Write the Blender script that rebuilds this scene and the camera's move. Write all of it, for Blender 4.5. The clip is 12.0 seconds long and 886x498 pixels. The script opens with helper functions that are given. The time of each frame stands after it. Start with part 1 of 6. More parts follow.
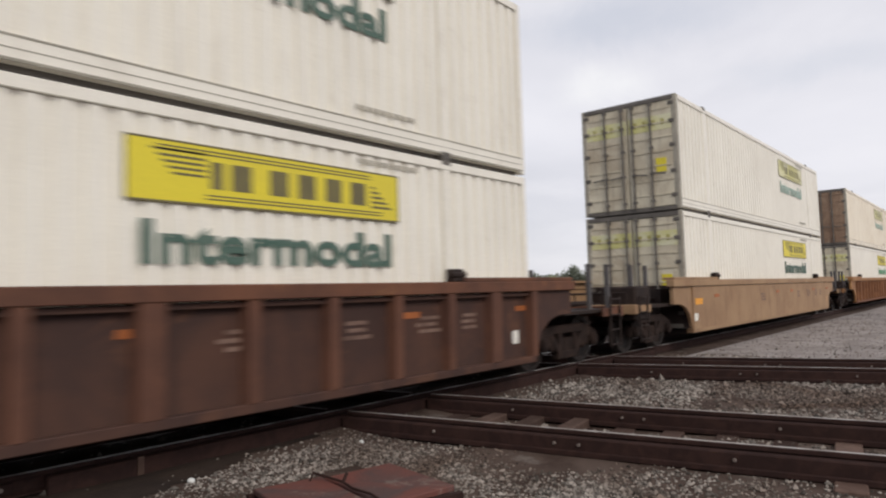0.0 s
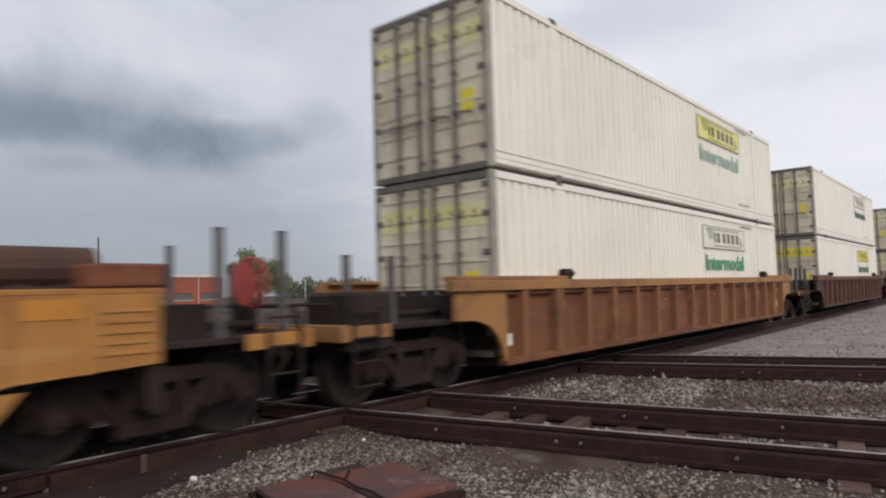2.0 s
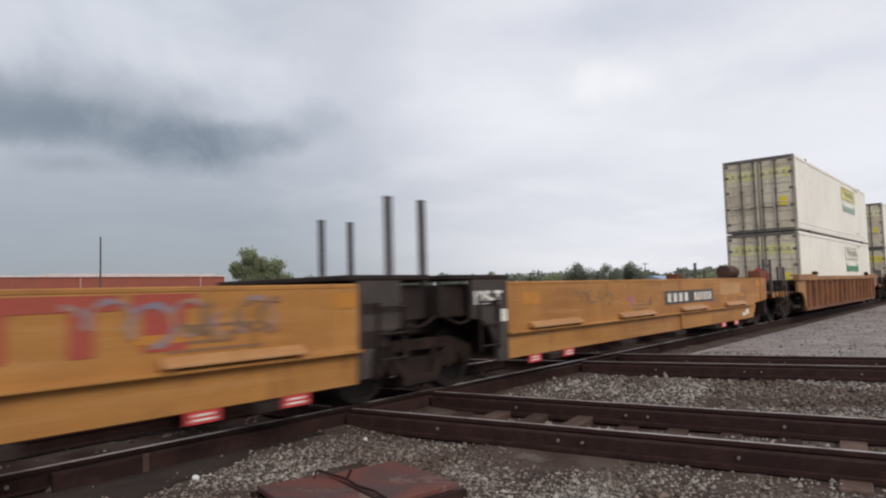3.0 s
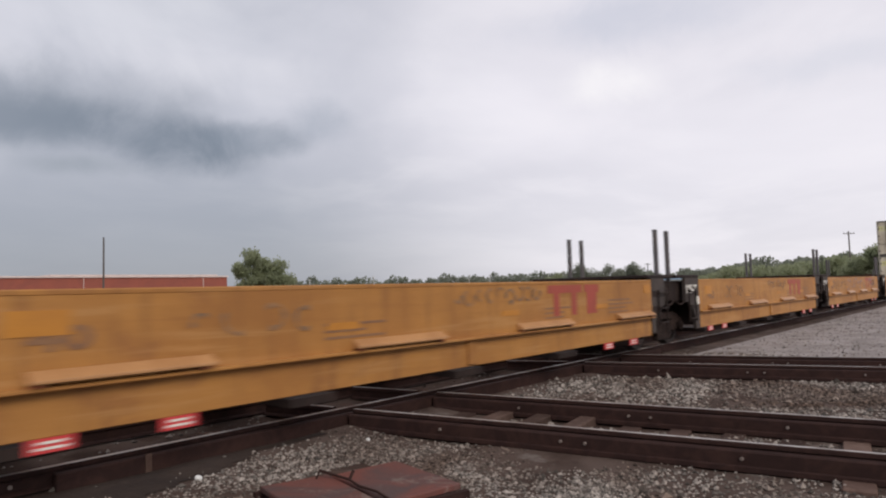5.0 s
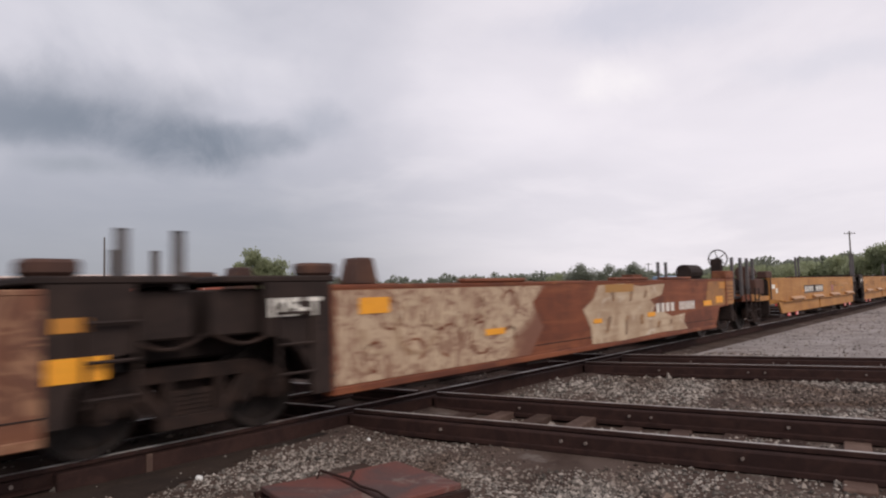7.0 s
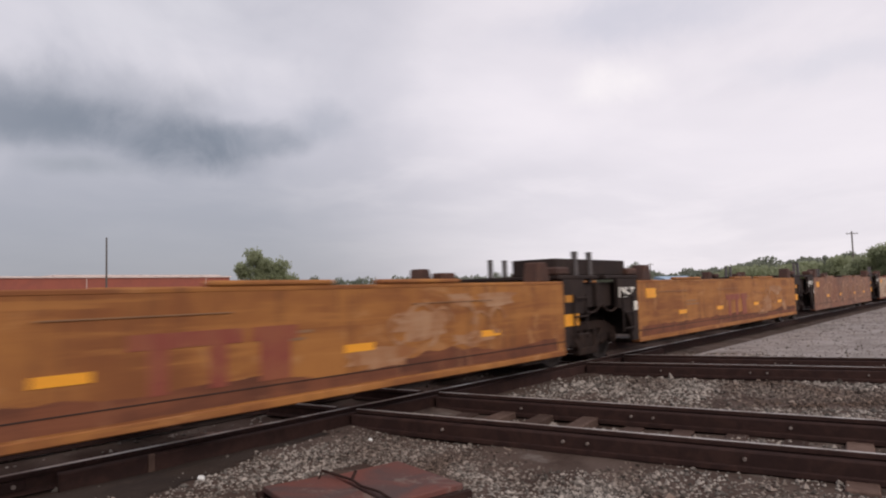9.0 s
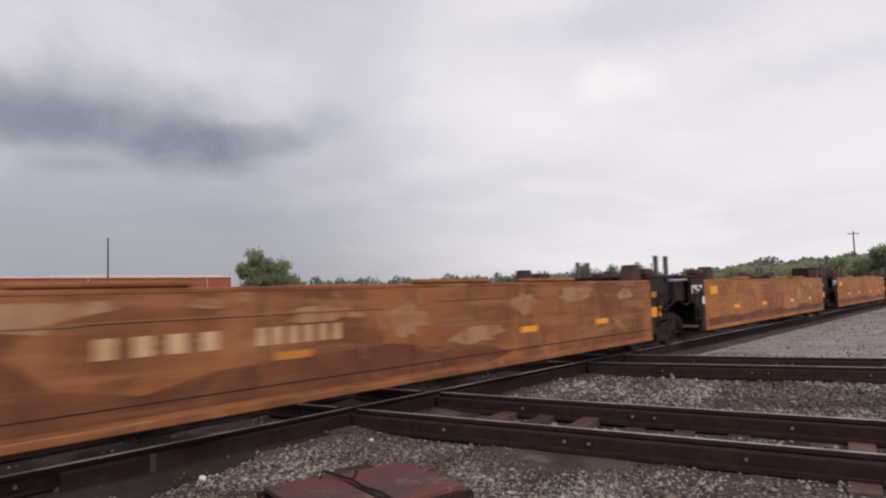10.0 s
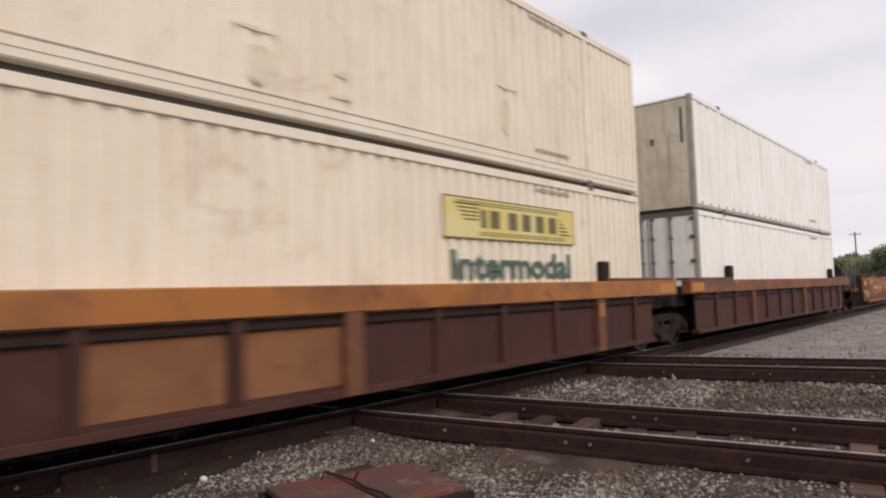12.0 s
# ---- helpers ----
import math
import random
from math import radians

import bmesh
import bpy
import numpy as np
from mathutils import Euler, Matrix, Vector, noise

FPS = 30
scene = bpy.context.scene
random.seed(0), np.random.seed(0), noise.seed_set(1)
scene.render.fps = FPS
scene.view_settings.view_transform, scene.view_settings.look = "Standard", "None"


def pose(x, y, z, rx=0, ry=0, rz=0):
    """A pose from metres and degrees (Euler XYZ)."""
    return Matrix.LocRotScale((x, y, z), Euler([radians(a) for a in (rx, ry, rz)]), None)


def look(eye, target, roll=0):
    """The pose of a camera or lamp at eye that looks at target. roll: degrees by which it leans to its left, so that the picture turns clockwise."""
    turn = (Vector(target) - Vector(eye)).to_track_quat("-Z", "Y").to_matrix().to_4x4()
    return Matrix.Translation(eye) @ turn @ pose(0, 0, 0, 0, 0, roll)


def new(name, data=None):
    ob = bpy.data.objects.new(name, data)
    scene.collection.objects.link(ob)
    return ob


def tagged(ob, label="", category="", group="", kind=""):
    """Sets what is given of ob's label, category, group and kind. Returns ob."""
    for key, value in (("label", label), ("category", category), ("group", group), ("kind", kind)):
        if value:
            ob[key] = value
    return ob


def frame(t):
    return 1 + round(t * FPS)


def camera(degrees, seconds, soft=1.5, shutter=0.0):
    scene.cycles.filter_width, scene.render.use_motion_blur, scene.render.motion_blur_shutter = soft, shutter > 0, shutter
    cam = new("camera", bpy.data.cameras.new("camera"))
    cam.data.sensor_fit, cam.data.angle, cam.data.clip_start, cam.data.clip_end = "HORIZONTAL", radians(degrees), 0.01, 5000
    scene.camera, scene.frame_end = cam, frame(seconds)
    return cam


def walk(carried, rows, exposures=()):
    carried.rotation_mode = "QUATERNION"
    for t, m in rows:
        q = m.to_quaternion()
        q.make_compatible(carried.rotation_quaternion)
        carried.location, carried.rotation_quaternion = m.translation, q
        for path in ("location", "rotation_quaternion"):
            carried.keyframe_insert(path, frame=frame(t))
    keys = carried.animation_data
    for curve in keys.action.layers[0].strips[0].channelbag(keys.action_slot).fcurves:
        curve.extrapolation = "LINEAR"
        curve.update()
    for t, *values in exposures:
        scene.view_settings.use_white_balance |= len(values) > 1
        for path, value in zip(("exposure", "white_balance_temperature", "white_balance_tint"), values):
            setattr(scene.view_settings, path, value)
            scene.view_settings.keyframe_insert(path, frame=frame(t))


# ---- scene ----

# ---------------------------------------------------------------- camera
SPEED = 19.0            # train, metres a second, along +X
YC = 7.19               # centre line of the train's track; z = 0 is the top of the rails
cam = camera(67.4, 12.0, soft=2.1, shutter=0.21)
EYE = (0.0, 0.0, 1.422)


def aim(yaw, pitch):
    a, b = radians(yaw), radians(pitch)
    way = Vector((math.sin(a) * math.cos(b), math.cos(a) * math.cos(b), math.sin(b)))
    return look(EYE, Vector(EYE) + way * 10, -1.66)


walk(cam, [(0.0, aim(49.95, 3.74)), (0.5, aim(49.90, 3.70)), (1.0, aim(49.86, 3.67)), (1.5, aim(49.81, 3.60)),
           (2.0, aim(49.78, 3.60)), (2.5, aim(49.66, 3.56)), (3.0, aim(49.63, 3.55)), (4.0, aim(49.52, 3.57)),
           (5.0, aim(49.42, 3.60)), (6.0, aim(49.41, 3.60)), (7.0, aim(49.37, 3.60)), (8.0, aim(49.29, 3.61)),
           (9.0, aim(49.22, 3.62)), (10.0, aim(49.12, 3.64)), (11.0, aim(49.09, 3.66)), (12.0, aim(49.02, 3.70))],
     exposures=[(0.0, 0.0, 6500, 11), (3.0, 0.0, 6400, 10), (5.0, 0.0, 6550, 14), (9.0, 0.0, 6700, 17), (10.5, 0.0, 6700, 16), (12.0, 0.05, 6750, 16)])

# ---------------------------------------------------------------- sky and sun
SUN_AZ, SUN_EL = 202.0, 35.0     # compass from +Y towards +X
world = bpy.data.worlds.new("world")
scene.world = world
world.use_nodes = True


class Nodes:
    """Short hand for building node trees."""

    def __init__(self, tree):
        self.tree = tree
        tree.nodes.clear()

    def add(self, kind, **values):
        n = self.tree.nodes.new(kind)
        for k, v in values.items():
            if k in n.inputs:
                n.inputs[k].default_value = v
        return n

    def link(self, a, b):
        self.tree.links.new(a, b)

    def math(self, op, a, b=0.0, clamp=False):
        n = self.tree.nodes.new("ShaderNodeMath")
        n.operation, n.use_clamp = op, clamp
        for i, v in enumerate((a, b)):
            if isinstance(v, (int, float)):
                n.inputs[i].default_value = v
            else:
                self.link(v, n.inputs[i])
        return n.outputs[0]

    def dot(self, a, vec):
        n = self.tree.nodes.new("ShaderNodeVectorMath")
        n.operation = "DOT_PRODUCT"
        self.link(a, n.inputs[0])
        n.inputs[1].default_value = vec
        return n.outputs["Value"]

    def smooth(self, v, lo, hi, to_lo=0.0, to_hi=1.0):
        n = self.tree.nodes.new("ShaderNodeMapRange")
        n.interpolation_type = "SMOOTHSTEP"
        self.link(v, n.inputs[0])
        for i, x in enumerate((lo, hi, to_lo, to_hi)):
            n.inputs[i + 1].default_value = x
        return n.outputs[0]

    def mix(self, f, a, b, mode="MIX"):
        n = self.tree.nodes.new("ShaderNodeMix")
        n.data_type, n.blend_type = "RGBA", mode
        for i, v in ((0, f), (6, a), (7, b)):
            if isinstance(v, (int, float)):
                n.inputs[i].default_value = v
            elif isinstance(v, tuple):
                n.inputs[i].default_value = (*v, 1.0) if len(v) == 3 else v
            else:
                self.link(v, n.inputs[i])
        return n.outputs[2]

    def noise(self, vec, scale, detail=4.0, rough=0.55, warp=0.0):
        n = self.add("ShaderNodeTexNoise", Scale=scale, Detail=detail, Roughness=rough, Distortion=warp)
        if vec is not None:
            self.link(vec, n.inputs["Vector"])
        return n.outputs["Fac"]

    def join(self, x, y, z):
        n = self.tree.nodes.new("ShaderNodeCombineXYZ")
        for i, v in enumerate((x, y, z)):
            if isinstance(v, (int, float)):
                n.inputs[i].default_value = v
            else:
                self.link(v, n.inputs[i])
        return n.outputs[0]


def compass(az, el):
    a, b = radians(az), radians(el)
    return (math.sin(a) * math.cos(b), math.cos(a) * math.cos(b), math.sin(b))


def make_sky():
    s = Nodes(world.node_tree)
    way = s.add("ShaderNodeTexCoord").outputs["Generated"]
    sky = s.add("ShaderNodeTexSky")
    sky.sky_type, sky.sun_disc = "NISHITA", False
    sky.sun_elevation, sky.sun_rotation = radians(SUN_EL), radians(SUN_AZ)
    blue = s.mix(1.0, sky.outputs[0], (0.085, 0.085, 0.085), "MULTIPLY")
    sep = s.add("ShaderNodeSeparateXYZ")
    s.link(way, sep.inputs[0])
    up = sep.outputs[2]
    # cloud deck: a flat layer seen from below
    lift = s.math("ADD", s.math("ABSOLUTE", up), 0.16)
    flat = s.join(s.math("DIVIDE", sep.outputs[0], lift), s.math("DIVIDE", sep.outputs[1], lift), 0.0)
    big = s.noise(flat, 0.55, 5.0, 0.5, 0.4)
    small = s.noise(flat, 1.7, 6.0, 0.55, 0.3)
    # thin bright cloud towards the east, a grey-blue rain band low in the north
    east = s.smooth(s.dot(way, compass(84, 14)), 0.62, 0.99)
    north = s.smooth(s.dot(way, compass(28, 3)), 0.78, 0.99)
    low = s.smooth(up, 0.0, 0.30, 1.0, 0.0)
    deck = s.mix(s.smooth(big, 0.33, 0.66), (0.50, 0.53, 0.60), (0.86, 0.87, 0.92))
    deck = s.mix(s.math("MULTIPLY", s.smooth(small, 0.42, 0.72), 0.50), deck, (0.98, 0.98, 1.0))
    billow = s.smooth(s.noise(way, 3.4, 5.0, 0.5, 0.4), 0.40, 0.62)
    west = s.smooth(s.dot(way, compass(20, 24)), 0.80, 0.99)
    deck = s.mix(s.math("MULTIPLY", west, 0.55), deck, (0.62, 0.65, 0.71))
    deck = s.mix(s.math("MULTIPLY", s.math("MULTIPLY", billow, west), 0.55), deck, (0.40, 0.44, 0.51))
    deck = s.mix(s.math("MULTIPLY", s.math("MULTIPLY", north, low), 0.90), deck, (0.315, 0.345, 0.39))
    deck = s.mix(s.math("MULTIPLY", east, 0.72), deck, (0.895, 0.885, 0.93))
    # the dark cloud with its flat base, and the wisps beside it

    def blot(col, az, el, wide, high, tint, strength, rough, core=0.1):
        f, r = Vector(compass(az, el)), Vector((math.cos(radians(az)), -math.sin(radians(az)), 0))
        u = r.cross(f)
        fwd = s.math("MAXIMUM", s.dot(way, f), 0.05)
        n1 = s.math("MULTIPLY", s.math("SUBTRACT", s.noise(way, 6.0, 7.0, 0.6, 0.5), 0.5), rough * 1.6)
        n2 = s.math("MULTIPLY", s.math("SUBTRACT", s.noise(way, 10.0, 7.0, 0.6, 0.4), 0.5), rough)
        x = s.math("DIVIDE", s.math("ADD", s.math("DIVIDE", s.dot(way, r), fwd), n1), wide)
        y = s.math("DIVIDE", s.math("ADD", s.math("DIVIDE", s.dot(way, u), fwd), n2), high)
        d = s.math("SQRT", s.math("ADD", s.math("MULTIPLY", x, x), s.math("MULTIPLY", y, y)))
        thick = s.smooth(s.noise(way, 9.0, 6.0, 0.6, 0.4), 0.30, 0.62, 0.55, 1.0)
        return s.mix(s.math("MULTIPLY", s.math("MULTIPLY", s.smooth(d, core, 1.0, 1.0, 0.0), strength), thick), col, tint)
    deck = blot(deck, 22.0, 15.6, 0.22, 0.060, (0.36, 0.395, 0.445), 0.70, 0.09)
    deck = blot(deck, 15.5, 13.6, 0.16, 0.062, (0.235, 0.275, 0.325), 0.90, 0.045, 0.2)
    deck = blot(deck, 23.0, 13.3, 0.16, 0.056, (0.215, 0.255, 0.305), 0.90, 0.05, 0.2)
    deck = blot(deck, 28.6, 12.2, 0.15, 0.052, (0.195, 0.235, 0.285), 0.95, 0.045, 0.25)
    deck = blot(deck, 34.4, 13.0, 0.100, 0.034, (0.25, 0.295, 0.35), 0.85, 0.045, 0.2)
    deck = blot(deck, 39.2, 14.6, 0.065, 0.040, (0.36, 0.41, 0.475), 0.65, 0.05)
    deck = blot(deck, 20.6, 10.2, 0.110, 0.018, (0.31, 0.35, 0.39), 0.65, 0.03)
    deck = blot(deck, 66.0, 21.5, 0.24, 0.06, (0.60, 0.64, 0.73), 0.65, 0.08)
    deck = blot(deck, 64.5, 16.6, 0.10, 0.05, (1.0, 1.0, 1.0), 0.75, 0.07)
    deck = blot(deck, 80.0, 16.0, 0.16, 0.035, (0.70, 0.73, 0.80), 0.55, 0.07)
    deck = blot(deck, 26.0, 22.0, 0.16, 0.06, (0.72, 0.75, 0.80), 0.6, 0.12)
    total = s.mix(0.93, blue, deck)
    out = s.add("ShaderNodeBackground", Strength=1.0)
    s.link(total, out.inputs[0])
    s.link(out.outputs[0], s.add("ShaderNodeOutputWorld").inputs[0])


make_sky()
sun = new("sun", bpy.data.lights.new("sun", "SUN"))
sun.data.energy, sun.data.angle, sun.data.color = 1.75, radians(26), (1.0, 0.93, 0.83)
sun.matrix_world = look((0, 0, 60), Vector((0, 0, 60)) - Vector(compass(SUN_AZ, SUN_EL)))


# ---------------------------------------------------------------- materials
def surface(name, base, other, rough=0.7, scale=2.0, amount=0.6, bump=0.25, fine=40.0, metal=0.0, streak=None,
            streak_amount=0.5, stain=None, stain_amount=0.0, spread=0.0, island=0.0, spec=0.5, warp=1.2, scrape=None, scrape_amount=0.5):
    """A weathered surface: two-scale colour change, vertical streaks, stains and fine relief."""
    m = bpy.data.materials.new(name)
    m.use_nodes = True
    s = Nodes(m.node_tree)
    b = s.add("ShaderNodeBsdfPrincipled", Metallic=metal)
    b.inputs["Specular IOR Level"].default_value = spec
    where = s.add("ShaderNodeTexCoord").outputs["Object"]
    info = s.add("ShaderNodeObjectInfo").outputs["Random"]
    shift = s.tree.nodes.new("ShaderNodeVectorMath")
    shift.operation = "ADD"
    s.link(where, shift.inputs[0])
    off = s.math("MULTIPLY", info, 37.0)
    s.link(s.join(off, off, off), shift.inputs[1])
    p = shift.outputs[0]
    large = s.noise(p, scale, 5.0, 0.6, 0.6)
    grain = s.noise(p, fine, 3.0, 0.6)
    col = s.mix(s.math("MULTIPLY", s.smooth(large, 0.36, 0.68), amount), base, other)
    if streak:
        q = s.tree.nodes.new("ShaderNodeMapping")
        q.inputs["Scale"].default_value = (4.2, 4.2, 0.40)
        s.link(p, q.inputs[0])
        run = s.smooth(s.noise(q.outputs[0], 1.3, 6.0, 0.65), 0.50, 0.74)
        col = s.mix(s.math("MULTIPLY", run, streak_amount), col, streak)
    if stain:
        spot = s.smooth(s.noise(p, scale * 0.7 + 0.9, 7.0, 0.68, warp), 0.56, 0.66)
        col = s.mix(s.math("MULTIPLY", spot, stain_amount), col, stain)
    if scrape:
        q = s.tree.nodes.new("ShaderNodeMapping")
        q.inputs["Scale"].default_value = (0.30, 1.0, 4.5)
        s.link(p, q.inputs[0])
        along = s.noise(q.outputs[0], 1.6, 6.0, 0.62, 0.3)
        col = s.mix(s.math("MULTIPLY", s.smooth(along, 0.50, 0.66), scrape_amount), col, scrape)
        col = s.mix(s.math("MULTIPLY", s.smooth(along, 0.32, 0.46, 1.0, 0.0), scrape_amount), col, other)
    hsv = s.add("ShaderNodeHueSaturation")
    s.link(col, hsv.inputs["Color"])
    value = s.math("ADD", 0.84, s.math("MULTIPLY", grain, 0.32))
    if spread:
        value = s.math("MULTIPLY", value, s.math("ADD", 1.0 - spread / 2, s.math("MULTIPLY", info, spread)))
    if island:
        rnd = s.add("ShaderNodeNewGeometry").outputs["Random Per Island"]
        value = s.math("MULTIPLY", value, s.math("ADD", 1.0 - island / 2, s.math("MULTIPLY", rnd, island)))
    s.link(value, hsv.inputs["Value"])
    s.link(hsv.outputs[0], b.inputs["Base Color"])
    s.link(s.math("ADD", rough - 0.08, s.math("MULTIPLY", large, 0.16), True), b.inputs["Roughness"])
    bm = s.add("ShaderNodeBump", Strength=bump, Distance=0.01)
    s.link(s.math("ADD", grain, s.math("MULTIPLY", large, 0.6)), bm.inputs["Height"])
    s.link(bm.outputs[0], b.inputs["Normal"])
    s.link(b.outputs[0], s.add("ShaderNodeOutputMaterial").inputs[0])
    return m


RUST = surface("rust_brown_paint", (0.052, 0.028, 0.023), (0.088, 0.042, 0.029), 0.72, 1.1, 0.9, streak=(0.030, 0.019, 0.017), streak_amount=0.6, stain=(0.135, 0.062, 0.036), stain_amount=0.45, spec=0.25)
RUST_CHORD = surface("rust_red_chord", (0.155, 0.066, 0.038), (0.085, 0.04, 0.028), 0.7, 1.3, 0.9, stain=(0.25, 0.12, 0.05), stain_amount=0.4, spec=0.25)
TAN = surface("faded_orange_brown", (0.185, 0.077, 0.039), (0.112, 0.049, 0.029), 0.7, 0.9, 0.9, streak=(0.05, 0.024, 0.018), streak_amount=0.65, stain=(0.235, 0.10, 0.042), stain_amount=0.55, spec=0.2, scrape=(0.205, 0.084, 0.036), scrape_amount=0.5)
TAN_CHORD = surface("faded_orange_chord", (0.33, 0.155, 0.048), (0.21, 0.095, 0.038), 0.68, 1.2, 0.9, stain=(0.12, 0.06, 0.035), stain_amount=0.5)
ORANGE = surface("orange_yellow_paint", (0.40, 0.186, 0.048), (0.29, 0.125, 0.036), 0.58, 0.6, 0.85, bump=0.1, streak=(0.17, 0.075, 0.032), streak_amount=0.65, stain=(0.235, 0.10, 0.038), stain_amount=0.5, scrape=(0.46, 0.25, 0.095), scrape_amount=0.4, spec=0.3)
WORN = surface("worn_orange_paint", (0.285, 0.112, 0.042), (0.155, 0.055, 0.026), 0.68, 0.8, 1.0, streak=(0.085, 0.036, 0.023), streak_amount=0.8, stain=(0.36, 0.205, 0.115), stain_amount=0.75, scrape=(0.32, 0.145, 0.062), scrape_amount=0.6, spec=0.22)
WORN_ORANGE = surface("faded_rusty_orange_paint", (0.34, 0.142, 0.040), (0.19, 0.068, 0.026), 0.66, 0.7, 0.95, streak=(0.11, 0.043, 0.023), streak_amount=0.75, stain=(0.40, 0.20, 0.085), stain_amount=0.6, scrape=(0.38, 0.165, 0.05), scrape_amount=0.6, spec=0.22)
OLIVE = surface("dull_olive_yellow_patch", (0.33, 0.172, 0.042), (0.36, 0.17, 0.05), 0.6, 2.5, 0.9, bump=0.03)
STEP_BAR = surface("worn_step_plate", (0.43, 0.225, 0.095), (0.34, 0.165, 0.065), 0.34, 2.0, 0.8, bump=0.05)
DARK_GROUND = surface("dark_brown_ground", (0.040, 0.028, 0.0225), (0.026, 0.019, 0.0165), 0.9, 1.1, 0.9, bump=0.8, fine=30.0, stain=(0.075, 0.056, 0.046), stain_amount=0.45, spec=0.15)
PANEL_SEAM = surface("dull_white_panel_seam", (0.56, 0.53, 0.48), (0.40, 0.37, 0.32), 0.6, 2.0, 0.8, bump=0.05)
RUSTED = surface("red_rust_stained_paint", (0.175, 0.062, 0.032), (0.105, 0.040, 0.024), 0.72, 1.2, 1.0, bump=0.05, streak=(0.07, 0.031, 0.021), streak_amount=0.7, stain=(0.27, 0.125, 0.065), stain_amount=0.6, scrape=(0.22, 0.082, 0.04), scrape_amount=0.5, spec=0.2)
WEAR = surface("bleached_paint_wear", (0.36, 0.20, 0.11), (0.27, 0.112, 0.046), 0.7, 2.6, 1.0, bump=0.04, streak=(0.17, 0.068, 0.034), streak_amount=0.6, scrape=(0.40, 0.25, 0.155), scrape_amount=0.5, spec=0.2)
WINE = surface("dark_maroon_paint", (0.057, 0.0255, 0.0208), (0.084, 0.0345, 0.0245), 0.72, 0.8, 0.8, streak=(0.024, 0.015, 0.014), streak_amount=0.6, stain=(0.10, 0.044, 0.03), stain_amount=0.4, spec=0.2)
AMBER = surface("amber_chord_paint", (0.36, 0.135, 0.03), (0.20, 0.075, 0.025), 0.62, 0.9, 0.9, stain=(0.10, 0.045, 0.028), stain_amount=0.55)
BLACK = surface("black_steel", (0.024, 0.0172, 0.0158), (0.042, 0.029, 0.025), 0.7, 3.0, 0.7, streak=(0.055, 0.036, 0.028), streak_amount=0.4, spec=0.12)
END_GREY = surface("dusty_dark_grey_steel", (0.052, 0.043, 0.040), (0.078, 0.062, 0.054), 0.7, 2.5, 0.8, streak=(0.035, 0.027, 0.024), streak_amount=0.5, spec=0.2)
GRIME = surface("grimy_cast_steel", (0.020, 0.0135, 0.0120), (0.040, 0.025, 0.020), 0.75, 4.0, 0.8, spec=0.12)
WHEEL = surface("rolled_wheel_steel", (0.022, 0.018, 0.017), (0.045, 0.033, 0.028), 0.5, 5.0, 0.6, metal=0.3, spec=0.25)
POST = surface("dark_grey_steel_post", (0.07, 0.065, 0.068), (0.11, 0.09, 0.08), 0.6, 4.0, 0.6)
CREAM = surface("cream_white_container_paint", (0.83, 0.795, 0.71), (0.76, 0.725, 0.645), 0.45, 0.5, 0.8, bump=0.06, streak=(0.66, 0.61, 0.52), streak_amount=0.45, stain=(0.58, 0.52, 0.44), stain_amount=0.22)
IVORY = surface("ivory_container_paint", (0.82, 0.75, 0.625), (0.74, 0.66, 0.535), 0.5, 0.6, 0.8, bump=0.06, streak=(0.58, 0.47, 0.35), streak_amount=0.45, stain=(0.50, 0.39, 0.28), stain_amount=0.3)
WHITE = surface("white_container_paint", (0.87, 0.855, 0.805), (0.80, 0.78, 0.725), 0.36, 0.7, 0.8, bump=0.08, streak=(0.50, 0.46, 0.39), streak_amount=0.45)
DOOR = surface("dirty_cream_door_paint", (0.64, 0.585, 0.455), (0.46, 0.39, 0.285), 0.6, 1.0, 0.9, streak=(0.24, 0.18, 0.12), streak_amount=0.65, stain=(0.40, 0.32, 0.23), stain_amount=0.5)
RUST_DOOR = surface("rusted_brown_door_paint", (0.30, 0.20, 0.13), (0.20, 0.12, 0.08), 0.7, 1.0, 0.9, streak=(0.12, 0.075, 0.05), streak_amount=0.6, stain=(0.42, 0.34, 0.24), stain_amount=0.4)
SEAM = surface("dark_joint_steel", (0.10, 0.09, 0.08), (0.17, 0.15, 0.13), 0.7, 3.0, 0.6)
GREYLINE = surface("grey_edge_trim", (0.36, 0.33, 0.27), (0.24, 0.22, 0.18), 0.6, 2.0, 0.7)
SIGN = surface("yellow_sign_paint", (0.72, 0.60, 0.035), (0.62, 0.51, 0.05), 0.5, 1.5, 0.5, bump=0.03)
SIGN_FADED = surface("faded_yellow_sign_paint", (0.60, 0.57, 0.22), (0.68, 0.66, 0.50), 0.55, 1.2, 0.9, bump=0.03)
SIGN_PALE = surface("bleached_white_sign_paint", (0.74, 0.73, 0.66), (0.66, 0.65, 0.52), 0.55, 1.2, 0.9, bump=0.03)
INK = surface("dark_sign_ink", (0.13, 0.11, 0.05), (0.20, 0.17, 0.06), 0.6, 3.0, 0.5, bump=0.02)
GREEN_DARK = surface("dark_green_lettering", (0.055, 0.11, 0.085), (0.12, 0.17, 0.14), 0.6, 4.0, 0.5, bump=0.02)
GREEN = surface("green_lettering", (0.06, 0.26, 0.13), (0.11, 0.33, 0.19), 0.6, 4.0, 0.5, bump=0.02)
GREEN_PALE = surface("faded_green_lettering", (0.28, 0.40, 0.34), (0.42, 0.50, 0.44), 0.6, 4.0, 0.6, bump=0.02)
